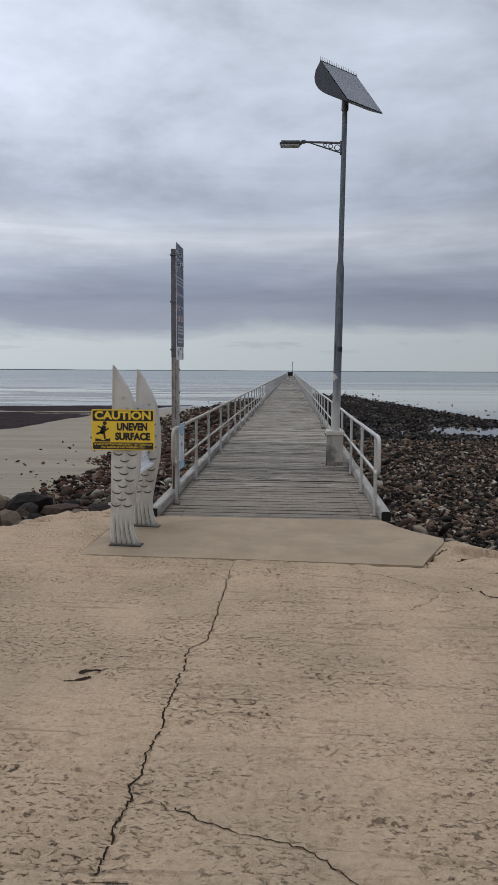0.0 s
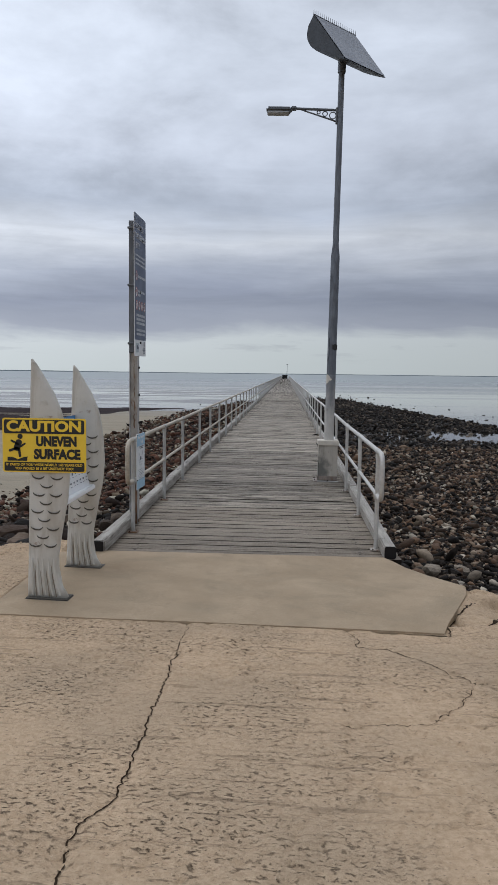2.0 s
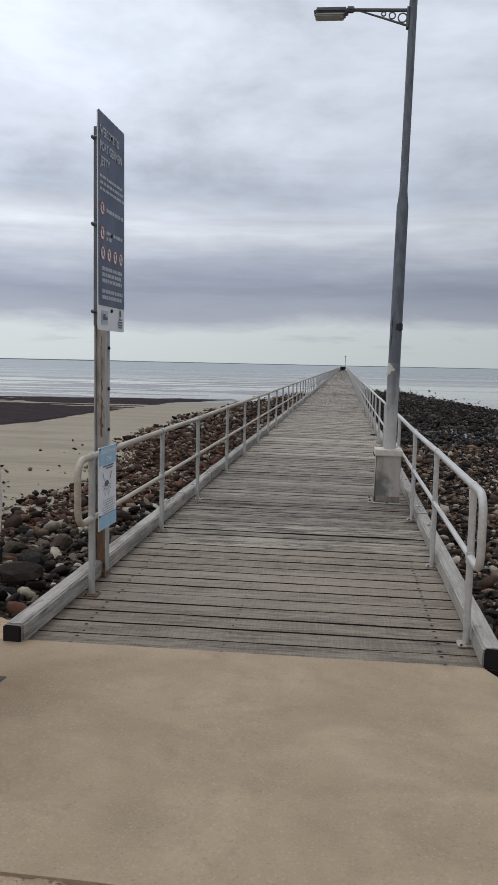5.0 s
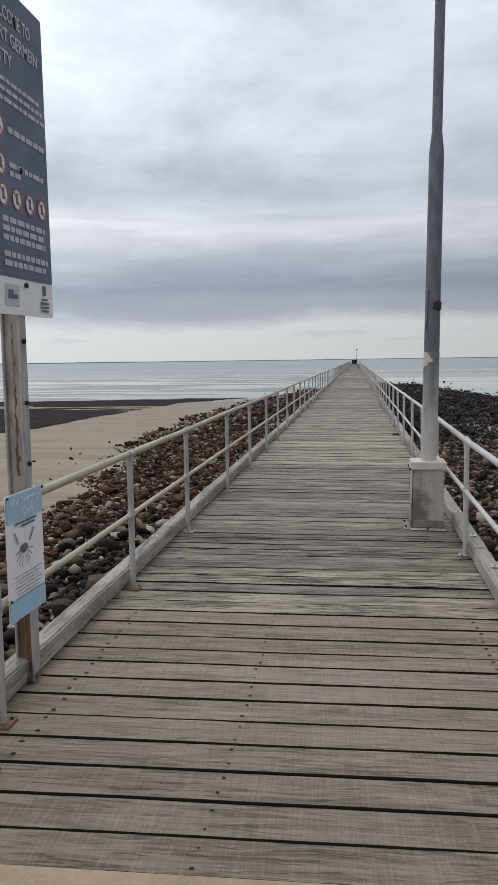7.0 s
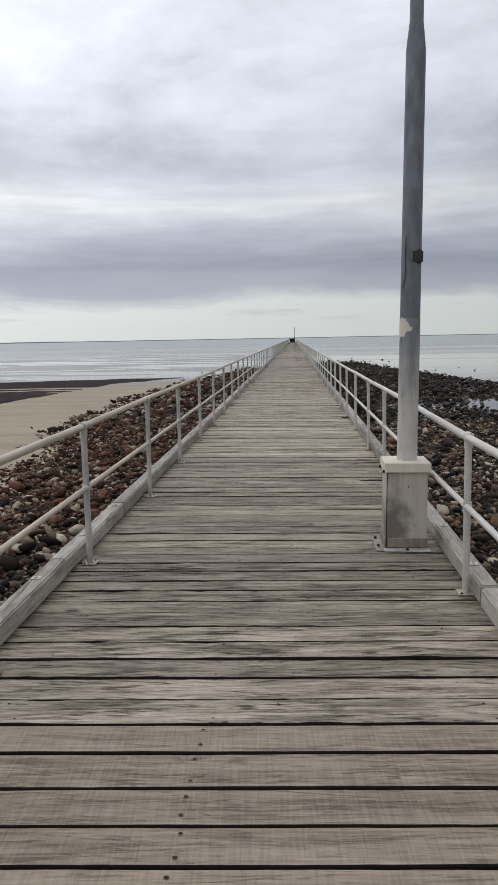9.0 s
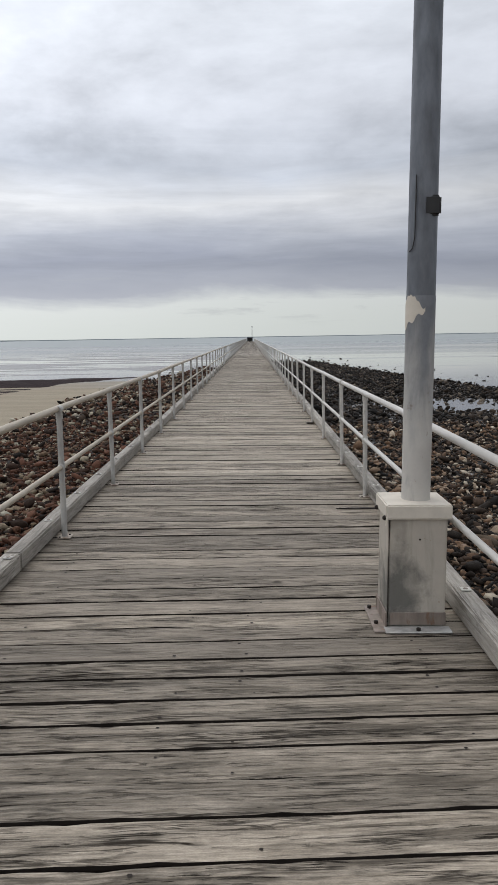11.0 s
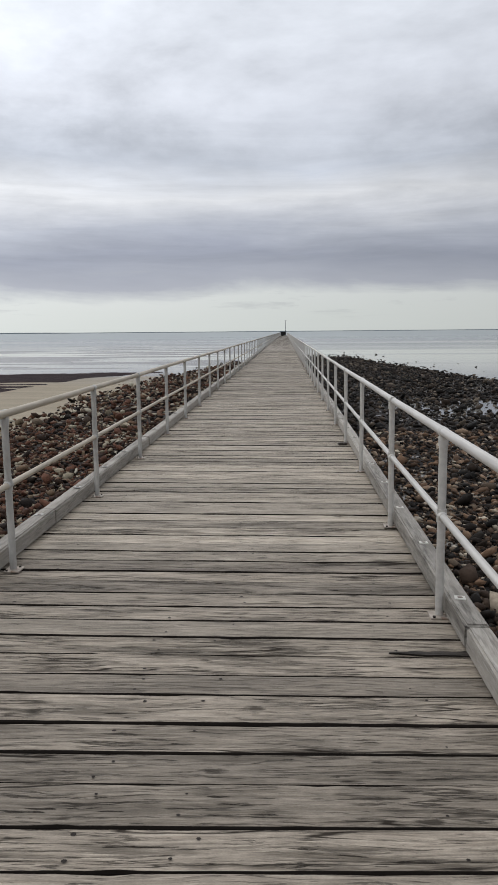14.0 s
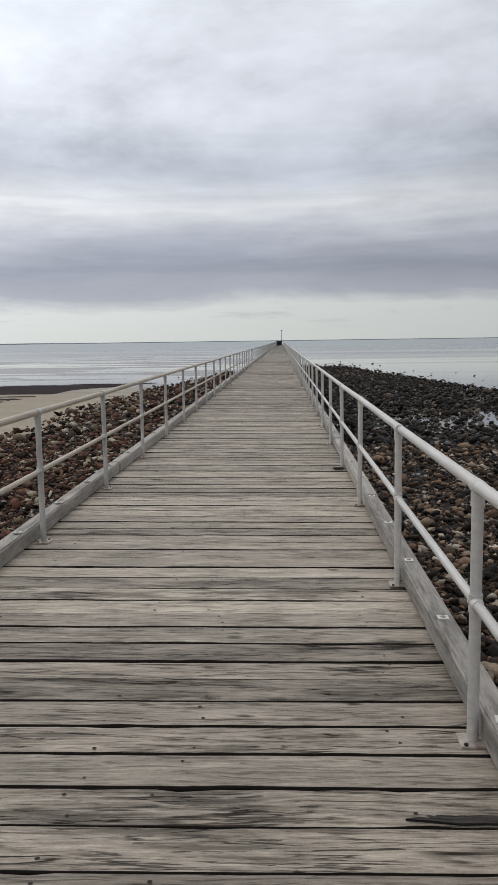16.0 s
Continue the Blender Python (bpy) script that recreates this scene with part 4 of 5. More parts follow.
# a rotten edge on one board
rotten = plate([(0.88, 0.016), (0.92, 0.027), (0.95, 0.024), (0.99, 0.041), (1.06, 0.036), (1.12, 0.046), (1.19, 0.040), (1.24, 0.050), (1.25, 0.0), (1.13, 0.006), (1.05, 0.0), (0.96, 0.010)], Matrix.Translation((0, 16.262 + SKEW * 0.55 - DECK_START, 0.0035)), 0.03)
part("rotten_strip", rotten, M_ROT, deck, "dark rotten edge of a board")


# ---- kerbs ----
def kerb(x, joints, offset):
    """Beams butted end to end; joints: where the first of them meet."""
    start = joints[0]
    thing = tagged(empty("kerb_rail", x, start, 0, lean=LEAN), "grey weathered square timber kerb beam bolted along the deck edge", "kerb", "kerbs along the jetty")
    joints = list(joints)
    while joints[-1] < DECK_END - 4:
        joints.append(joints[-1] + 4.06)
    beam = None
    for y0, y1 in zip(joints, joints[1:]):
        m = Matrix.Translation((rp.uniform(-0.007, 0.007), y0 - start, rp.uniform(-0.006, 0.004)))
        length = y1 - y0
        if abs(length - 4.06) > 0.001 or beam is None:
            piece = part("beam", box((0, length / 2, 0.064), (0.112, length - 0.016, 0.122), 0.011, 3), M_KERB, thing)
            piece.matrix_basis = m
            if abs(length - 4.06) < 0.001:
                beam = piece
        else:
            twin(beam, m)
    cap = part("tarred_end", box((0, -0.004, 0.064), (0.106, 0.012, 0.115), 0.008), M_END, thing, "black tarred end of the kerb beam")
    plate_ob = None
    for k in range(46):
        y = offset - start + k * 1.0 + rp.uniform(-0.03, 0.03)
        m = Matrix.Translation((rp.uniform(-0.01, 0.01), y, 0.1275)) @ pose(0, 0, 0, 0, 0, rp.uniform(-14, 14))
        if plate_ob is None:
            bm = box((0, 0, 0.003), (0.055, 0.055, 0.006), 0.0015, 1)
            plate_ob = part("washer_plate", bm, M_PLATE if x > 0 else M_POSTL, thing, "bright zinc square washer plate" if x > 0 else "dull grey square washer plate")
            bolt = part("bolt", tube([(0, 0, 0.004), (0, 0, 0.009)], 0.0135, 6), M_FOOT, plate_ob, "dark bolt head")
            plate_ob.matrix_basis = m
        else:
            p = twin(plate_ob, m)
            if y < 25:
                twin(bolt, Matrix.Identity(4), p)
    return thing


kerb(KERB_L - 0.056, (8.17, 12.74, 14.49), 12.35)
kerb(KERB_R + 0.056, (8.38, 12.30, 16.35, 20.83), 11.74)


# ---- handrails ----
RAIL_L, RAIL_R, TOP, MID = -1.275, 1.205, 0.972, 0.54
POSTS_L = [9.18, 11.24, 13.06, 15.34, 17.41, 19.55, 21.62, 23.70, 25.74]
POSTS_R = [8.75, 10.58, 12.53, 14.89, 16.79, 18.65, 20.96, 23.01, 25.09]


def handrail(x, ys, mat, post_mat, out, reach, label):
    thing = tagged(empty("handrail", x, ys[0], -FALL * x), label, "handrail", "handrails along the jetty")
    y0 = ys[0]
    ys = list(ys)
    while ys[-1] < DECK_END - 3:
        ys.append(ys[-1] + 2.13)
    run = [(rp.uniform(-0.006, 0.006), y - y0, TOP + rp.uniform(-0.006, 0.006)) for y in ys]
    run[0] = (0, 0, TOP)
    loop = []
    r = 0.11
    for a in range(0, 91, 15):
        loop.append((0, -reach + r - r * math.sin(radians(a)), TOP - r + r * math.cos(radians(a))))
    for a in range(0, 91, 15):
        loop.append((0, -reach + r - r * math.cos(radians(a)), MID + r - r * math.sin(radians(a))))
    top = part("top_rail", tube(run[::-1] + [(0, -0.12, TOP)] + loop + [(0, 0.0, MID)], 0.0235, 12), mat, thing, smooth=True)
    part("mid_rail", tube([(0, y - y0, MID) for y in ys], 0.0185, 10), mat, thing, smooth=True)
    bm = tube([(0, 0, 0.008), (0, 0, TOP)], 0.0215, 12)
    post = part("post", bm, post_mat, thing, smooth=True)
    bm = tube([(0, -0.045, TOP), (0, -0.03, TOP), (0, 0.03, TOP), (0, 0.045, TOP)], [0.0245, 0.0275, 0.0275, 0.0245], 14)
    tube([(0, 0, TOP - 0.07), (0, 0, TOP - 0.02)], 0.0255, 14, bm)
    joint = part("top_fitting", bm, post_mat, post, smooth=True)
    bm = tube([(0, -0.04, MID), (0, -0.025, MID), (0, 0.025, MID), (0, 0.04, MID)], [0.0205, 0.0255, 0.0255, 0.0205], 12)
    tube([(0, 0, MID - 0.035), (0, 0, MID + 0.035)], 0.0255, 12, bm)
    cross = part("mid_fitting", bm, post_mat, post, smooth=True)
    foot = part("base_plate", box((-0.004 * out, -0.004, 0.007), (0.098, 0.105, 0.012), 0.003, 1), M_RUST, post, "rust-stained square base plate")
    bolts = []
    for dx, dy in ((0.028, 0.03), (-0.03, -0.048)):
        bolts.append(part("bolt", tube([(dx - 0.004 * out, dy, 0.012), (dx - 0.004 * out, dy, 0.020)], 0.008, 6), M_NAIL, post))
    for k, y in enumerate(ys):
        m = Matrix.Translation((0, y - y0, 0)) @ pose(0, 0, 0, rp.uniform(-0.5, 0.5), rp.uniform(-0.35, 0.35), 0)
        if k == 0:
            continue
        p = twin(post, m, thing)
        twin(joint, Matrix.Identity(4), p)
        twin(cross, Matrix.Identity(4), p)
        if y < 60:
            f = twin(foot, Matrix.Identity(4), p)
            if k == 1 and x < 0:
                f.material_slots[0].link = "OBJECT"
                f.material_slots[0].material = M_ORANGE
            for b in bolts:
                twin(b, Matrix.Identity(4), p)
    if x < 0:
        foot.material_slots[0].link = "OBJECT"
        foot.material_slots[0].material = M_ORANGE
    return thing


handrail(RAIL_L, POSTS_L, M_RAILTAN, M_POSTL, -1, 0.28, "two-rail galvanised pipe handrail with tan weathered rails")
handrail(RAIL_R, POSTS_R, M_RAIL, M_RAIL, 1, 0.33, "two-rail pale galvanised pipe handrail with rounded end loop")


# dark offcut lying against the kerb
block = part("timber_block", box((0, 0, 0.015), (0.12, 0.07, 0.028), 0.007), M_UNDER)
block.matrix_basis = pose(0, 0, 0, 0, LEAN, 0) @ pose(1.155, 22.9, 0.002, 0, 0, 8)
tagged(block, "dark weathered timber offcut beside the kerb", "timber block")


# ---- solar street lamp ----
def street_lamp():
    L = tagged(empty("street_lamp", 0.984, 13.66, 0, 0, LEAN), "galvanised solar street lamp on a stained cream pedestal", "street lamp")
    body = part("pedestal", box((0, 0, 0.305), (0.302, 0.286, 0.60), 0.010), M_BOX, L, "stained cream-grey steel pedestal box")
    part("corner_seam", box((-0.147, -0.1435, 0.31), (0.0035, 0.003, 0.56), 0.0), M_NAIL, body, "dark seam where two panels meet")
    part("skirt", box((0.008, -0.1475, 0.050), (0.290, 0.006, 0.068), 0.002, 1), M_FOOT, body, "grimy steel strip along the foot")
    part("rivet", tube([(0.01, -0.142, 0.47), (0.01, -0.147, 0.47)], 0.005, 8), M_NAIL, body)
    lid = part("pedestal_lid", box((0, 0, 0.616), (0.336, 0.332, 0.076), 0.007, 3), M_LID, L, "cream painted lid")
    part("lid_tab", box((-0.163, -0.150, 0.565), (0.008, 0.030, 0.05), 0.003, 1), M_LID, lid)
    for y in (-0.140, 0.105):
        part("lid_bolt", tube([(-0.168, y, 0.583), (-0.176, y, 0.583), (-0.183, y, 0.583)], [0.013, 0.013, 0.006], 10), M_NAIL, lid, "dark dome-headed bolt", smooth=True)
    feet = part("angle_flange", box((-0.190, -0.03, 0.006), (0.070, 0.38, 0.01), 0.003, 1, box((-0.157, -0.01, 0.045), (0.008, 0.30, 0.085), 0.002, 1)), M_FOOT, L, "pale steel angle flange")
    front = part("angle_flange", box((0.0, -0.195, 0.008), (0.34, 0.085, 0.008), 0.003, 1), M_POSTL, L, "pale steel foot plate")
    for x, y, f in ((-0.200, -0.11, feet), (-0.200, 0.12, feet), (0.0, -0.215, front)):
        part("anchor_bolt", tube([(x, y, 0.01), (x, y, 0.026)], 0.011, 6), M_NAIL, f)
    lean = pose(0, 0, 0, 0, -0.05, 0)
    def leaned(bm):
        bm.transform(Matrix.Translation((0.014, 0.0, 0)) @ lean)
        return bm
    part("lower_pole", leaned(tube([(0, 0, 0.63), (0, 0, 1.70)], 0.0745, 20)), M_POLELOW, L, "chalky pale lower pole", smooth=True)
    part("pole", leaned(tube([(0, 0, 1.695), (0, 0, 3.55), (0, 0, 3.74), (0, 0, 6.52)], [0.073, 0.069, 0.048, 0.046], 20)), M_POLE, L, smooth=True)
    part("pole_socket", leaned(tube([(0, 0, 6.34), (0, 0, 6.56)], 0.062, 16)), M_POLE, L, smooth=True)
    part("pole_patch", leaned(box((0.030, -0.060, 2.135), (0.088, 0.034, 0.10), 0.012, 3)), M_BLACK, L, "black taped patch")
    # flaking white paint wrapped round the pole
    wrap = bmesh.new()
    cols = []
    for k, a in enumerate(np.linspace(radians(165), radians(275), 23)):
        hi = 1.71 - 0.012 * abs(math.sin(0.9 * k)) - 0.10 * (1 - math.sin(math.pi * min(1, 0.12 + k / 26)))
        lo = 1.525 + 0.10 * (k / 22) ** 1.2 + 0.012 * math.sin(0.8 * k + 1)
        cols.append([wrap.verts.new((0.0762 * math.cos(a), 0.0762 * math.sin(a), z)) for z in (lo, (lo + hi) / 2, max(hi, lo + 0.02))])
    for p, q in zip(cols, cols[1:]):
        for k in range(2):
            wrap.faces.new((p[k], q[k], q[k + 1], p[k + 1]))
    part("paint_flake", leaned(wrap), M_LID, L, "flaking patch of pale paint", smooth=True)
    part("cable", leaned(tube([(-0.050, -0.062, 2.28), (-0.052, -0.060, 1.98), (-0.060, -0.052, 1.93), (-0.071, -0.034, 1.915)], 0.003, 6)), M_BLACK, L, "thin black cable")
    # outreach arm with its pierced bracket
    bm = tube([(-0.02, 0, 5.780), (-0.76, 0, 5.800)], 0.020, 10)
    tube([(-0.03, 0, 5.605), (-0.10, 0, 5.625), (-0.42, 0, 5.725), (-0.62, 0, 5.787)], [0.014, 0.014, 0.012, 0.010], 8, bm)
    for x, z, r in ((-0.115, 5.700, 0.05), (-0.235, 5.725, 0.036), (-0.335, 5.747, 0.024)):
        ring = [(x + r * math.cos(a), 0, z + r * math.sin(a)) for a in np.linspace(0, 2 * math.pi, 17)]
        tube(ring, 0.008, 6, bm)
    box((-0.055, 0, 5.695), (0.03, 0.07, 0.24), 0.006, 1, bm)
    part("arm", leaned(bm), M_LUM, L, smooth=True)
    bm = box((-0.945, 0, 5.770), (0.40, 0.19, 0.075), 0.03, 3)
    box((-0.72, 0, 5.800), (0.10, 0.10, 0.05), 0.015, 2, bm)
    lum = part("lamp_head", leaned(bm), M_LUM, L, "flat grey lamp head", smooth=True)
    part("lens", leaned(box((-0.96, 0, 5.725), (0.34, 0.165, 0.03), 0.010, 2)), M_GLASS, lum, "flat clear lens")
    # solar panel: flat face, curved back, spikes on its upper edge
    a, n = Vector((0.69, 0.72, 0)).normalized(), Vector((0.72, -0.69, 0)).normalized()
    c, half, run, tall = Vector((0.125, 0.0, 6.73)), 0.50, 0.32, 0.405
    slope = (n * run * 2 - Vector((0, 0, tall * 2)))
    depth = a.cross(slope).normalized()
    if depth.dot(n) > 0:
        depth = -depth
    s = slope.normalized()
    length = slope.length
    def at(u, v, w):
        return c + a * u + s * v + depth * w
    bm = bmesh.new()
    prof = [(-length / 2, 0.0)] + [(-length / 2 + length * t, 0.30 * length * math.sin(math.pi * t ** 0.55) ** 0.9) for t in np.linspace(0.04, 0.96, 14)] + [(length / 2, 0.0)]
    ends = []
    for u in (-half, half):
        ends.append([bm.verts.new(at(u, v, w + 0.004)) for v, w in prof])
    for k in range(len(prof) - 1):
        bm.faces.new((ends[0][k], ends[0][k + 1], ends[1][k + 1], ends[1][k]))
    bm.faces.new(ends[0])
    bm.faces.new(ends[1][::-1])
    bm.faces.new((ends[0][0], ends[1][0], ends[1][-1], ends[0][-1]))
    pan = part("panel_housing", bm, M_PANELBACK, L, "dark curved panel housing", smooth=True)
    bm = bmesh.new()
    bm.faces.new([bm.verts.new(at(u, v, -0.006)) for u, v in ((-half + 0.015, -length / 2 + 0.02), (half - 0.015, -length / 2 + 0.02), (half - 0.015, length / 2 - 0.02), (-half + 0.015, length / 2 - 0.02))])
    part("solar_face", bm, M_PANEL, pan, "solar face with the sky's reflection as flat grey")
    bm = bmesh.new()
    tube([at(-half, -length / 2, 0), at(half, -length / 2, 0)], 0.012, 6, bm)
    for u in np.linspace(-half, half, 22):
        tube([at(u, -length / 2, 0), at(u, -length / 2, 0) + Vector((0, 0, 0.075))], [0.006, 0.002], 5, bm)
    part("bird_spikes", bm, M_PANELBACK, pan, "row of dark bird spikes")
    return L


street_lamp()


# ---- fish-shaped bollards with the signs that they carry ----
FISH_RIGHT = [(0.014, 1.738), (0.045, 1.70), (0.095, 1.62), (0.17, 1.50), (0.226, 1.37), (0.256, 1.25), (0.277, 1.10), (0.290, 0.93), (0.281, 0.76), (0.254, 0.60), (0.226, 0.42), (0.213, 0.32), (0.216, 0.19), (0.245, 0.09), (0.292, 0.012)]


def fish(x, y, z, scale, turn, lean, seed, label):
    """Cast fish standing on its tail: rounded plate with scale lips, gill eye and tail ribs."""
    r = random.Random(seed)
    bm = bmesh.new()
    left = [(0.004, 1.74), (0.002, 1.3), (0.0, 0.9), (-0.004, 0.4), (-0.006, 0.2), (-0.01, 0.012)]
    half = 0.034
    rows = []
    for px, pz in FISH_RIGHT:
        lx = float(np.interp(pz, [p[1] for p in left[::-1]], [p[0] for p in left[::-1]]))
        w = px - lx
        rim = min(0.018, 0.4 * w)
        d = half * min(1.0, 0.35 + w * 4)
        rows.append([bm.verts.new((xx, yy, pz)) for xx, yy in ((lx, -d * 0.45), (lx + rim, -d), (lx + w * 0.5, -d * 1.12), (px - rim, -d), (px, -d * 0.45), (px, d * 0.45), (px - rim, d), (lx + w * 0.5, d * 1.12), (lx + rim, d), (lx, d * 0.45))])
    for p, q in zip(rows, rows[1:]):
        for k in range(10):
            bm.faces.new((p[k], p[(k + 1) % 10], q[(k + 1) % 10], q[k]))
    bm.faces.new(rows[0][::-1])
    bm.faces.new(rows[-1])
    n0 = len(bm.faces)
    box((0.148, 0, 0.011), (0.31, 0.14, 0.008), 0.003, 1, bm)
    box((0.148, 0, 0.002), (0.318, 0.148, 0.010), 0.003, 1, bm)
    bm.faces.ensure_lookup_table()
    for f in bm.faces[n0:]:
        f.material_index = 1
    bmesh.ops.recalc_face_normals(bm, faces=bm.faces[:])
    for f in bm.faces:
        f.smooth = True
    row_z = 1.16
    k = 0
    while row_z > 0.36:
        for cx in ((0.075, 0.205) if k % 2 == 0 else (0.138,)):
            wide = float(np.interp(row_z, [p[1] for p in FISH_RIGHT[::-1]], [p[0] for p in FISH_RIGHT[::-1]]))
            cx = cx * wide / 0.285 + r.uniform(-0.006, 0.006)
            for side in (-1, 1):
                arc = [(cx + 0.047 * math.cos(a), side * (half * 1.02 + 0.004 * math.sin(-a)), row_z - 0.030 * abs(math.sin(a)) + r.uniform(-0.001, 0.001)) for a in np.linspace(math.pi + 0.15, 2 * math.pi - 0.15, 9)]
                n0 = len(bm.faces)
                tube(arc, [0.0012, 0.0034, 0.0052, 0.006, 0.0062, 0.006, 0.0052, 0.0034, 0.0012], 6, bm)
                bm.faces.ensure_lookup_table()
                for f in bm.faces[n0:]:
                    f.material_index = 1
        row_z -= 0.062
        k += 1
    for cx in np.linspace(0.03, 0.19, 5):
        for side in (-1, 1):
            tube([(cx, side * 0.036, 0.30), (cx * 1.06, side * 0.039, 0.18), (cx * 1.25, side * 0.036, 0.03)], [0.004, 0.014, 0.009], 6, bm)
    # thin darker brown strips between the tail ribs
    n0 = len(bm.faces)
    for cx in np.linspace(0.05, 0.17, 4):
        for side in (-1, 1):
            tube([(cx, side * 0.035, 0.26), (cx * 1.06, side * 0.036, 0.17), (cx * 1.25, side * 0.034, 0.02)], [0.001, 0.0035, 0.005], 5, bm)
    bm.faces.ensure_lookup_table()
    for f in bm.faces[n0:]:
        f.material_index = 2
    for side in (-1, 1):
        tube([(0.115 + 0.024 * math.cos(a), side * 0.036, 1.43 + 0.016 * math.sin(a)) for a in np.linspace(0, 2 * math.pi, 13)], 0.005, 6, bm)
        tube([(0.115, side * 0.030, 1.43), (0.115, side * 0.042, 1.43)], [0.014, 0.008], 8, bm)
    bm.transform(Matrix.Diagonal((1, 1, scale, 1)))
    ob = part("fish_bollard", bm, [M_FISH, M_FISHDARK, M_GROOVE], recalc=False)
    ob.matrix_basis = pose(x, y, z, 0, lean, turn)
    return tagged(ob, label, "fish sculpture", "fish-shaped bollards")


fish(-1.542, 6.72, 0.046, 0.995, -3, 1.0, 1, "pale cast fish sculpture standing on its tail, carrying the caution sign")
fish(-1.525, 7.64, 0.046, 0.975, -3, 2.0, 2, "pale cast fish sculpture standing on its tail beside the deck")


def caution_sign():
    S = tagged(empty("caution_sign", -1.402, 6.652, 1.165, 0), "yellow and black caution sign fixed to a fish bollard", "warning sign")
    face = pose(0, 0, 0, 90)
    W, H = 0.60, 0.385
    part("board", plate(rounded(W, H, 0.016), face, 0.004), M_YELLOW, S)
    up = lambda d: pose(0, -d, 0, 90)
    part("header_band", plate(rounded(0.575, 0.098, 0.012, cy=0.132), up(0.0022), 0.002), M_SIGNBLACK, S, "black header band")
    part("footer_band", plate(rounded(0.575, 0.064, 0.010, cy=-0.152), up(0.0022), 0.002), M_SIGNBLACK, S, "black footer band")
    lettering("caution_lettering", "CAUTION", 0.102, up(0.0032) @ Matrix.Translation((0, 0.132, 0)), M_YELLOW, S, 0.535, 0.0042)
    lettering("warning_lettering", "UNEVEN", 0.092, up(0.0016) @ Matrix.Translation((0.088, 0.026, 0)), M_SIGNBLACK, S, 0.29, 0.0052)
    lettering("warning_lettering", "SURFACE", 0.092, up(0.0016) @ Matrix.Translation((0.092, -0.066, 0)), M_SIGNBLACK, S, 0.335, 0.0052)
    lettering("small_lettering", "IF PARTS OF YOU WERE NEARLY 140 YEARS OLD", 0.024, up(0.0032) @ Matrix.Translation((0, -0.139, 0)), M_YELLOW, S, 0.545, 0.0005)
    lettering("small_lettering", "YOU WOULD BE A BIT UNSTEADY TOO!", 0.024, up(0.0032) @ Matrix.Translation((0, -0.166, 0)), M_YELLOW, S, 0.42, 0.0005)
    # plain hazard mark over a broken ground line
    bm = bmesh.new()
    for x, y, w, h, turn in ((-0.19, 0.0, 0.045, 0.085, -20), (-0.222, -0.03, 0.07, 0.018, 20), (-0.178, -0.052, 0.018, 0.07, 8), (-0.21, 0.018, 0.07, 0.014, -28), (-0.155, 0.0, 0.05, 0.013, 35)):
        plate(rounded(w, h, min(w, h) * 0.45, 3), up(0.0022) @ Matrix.Translation((x, y, 0)) @ pose(0, 0, 0, 0, 0, turn), 0.002, bm)
    disc(bm, up(0.0023) @ Matrix.Translation((-0.172, 0.062, 0)), 0.019, 14)
    plate([(-0.265, -0.112), (-0.125, -0.112), (-0.12, -0.08), (-0.165, -0.09), (-0.19, -0.102), (-0.225, -0.086), (-0.265, -0.084)], up(0.0022), 0.002, bm)
    part("hazard_symbol", bm, M_SIGNBLACK, S, "black hazard symbol")
    return S


caution_sign()


def information_panel():
    """Sloping board between the two fish, facing the path."""
    P = tagged(empty("information_panel", -1.385, 7.18, 1.03, 0), "sloping white information panel with blue header between fish bollards", "information panel")
    m = pose(0, 0, 0, 0, 0, 90) @ pose(0, 0, 0, 78)
    W, H = 0.86, 0.60
    part("board", plate(rounded(W, H, 0.01), m, 0.012), M_SIGNWHITE, P)
    lift = m @ Matrix.Translation((0, 0, 0.003))
    part("header_band", plate(rounded(W - 0.01, 0.13, 0.006, cy=0.24), lift, 0.002), M_BLUE, P, "blue printed header")
    top = m @ Matrix.Translation((0, 0, 0.006))
    part("header_lines", bars([(-0.1, 0.255, 0.4, 0.03), (-0.14, 0.21, 0.3, 0.016)], top), M_SIGNWHITE, P)
    r = random.Random(3)
    rows = []
    for j in range(6):
        for i in range(9):
            x, y = -0.36 + 0.09 * i, 0.12 - 0.066 * j
            rows += [(x, y, r.uniform(0.018, 0.04), r.uniform(0.008, 0.018)), (x, y - 0.026, 0.04, 0.004)]
    tagged(part("small_print", bars(rows, m @ Matrix.Translation((0, 0, 0.004))), M_INK, P, "small dark printed figures and captions"), kind="stuff")
    part("bottom_band", plate(rounded(W - 0.01, 0.05, 0.004, cy=-0.27), lift, 0.002), M_SIGNWHITE, P)
    part("ledge", box((0.085, 0, -0.295), (0.05, W + 0.02, 0.035), 0.006), M_SIGNWHITE, P, "pale metal ledge")
    part("back_frame", box((-0.05, 0, -0.03), (0.03, W, 0.05), 0.004), M_SIGNBACK, P)
    return P


information_panel()


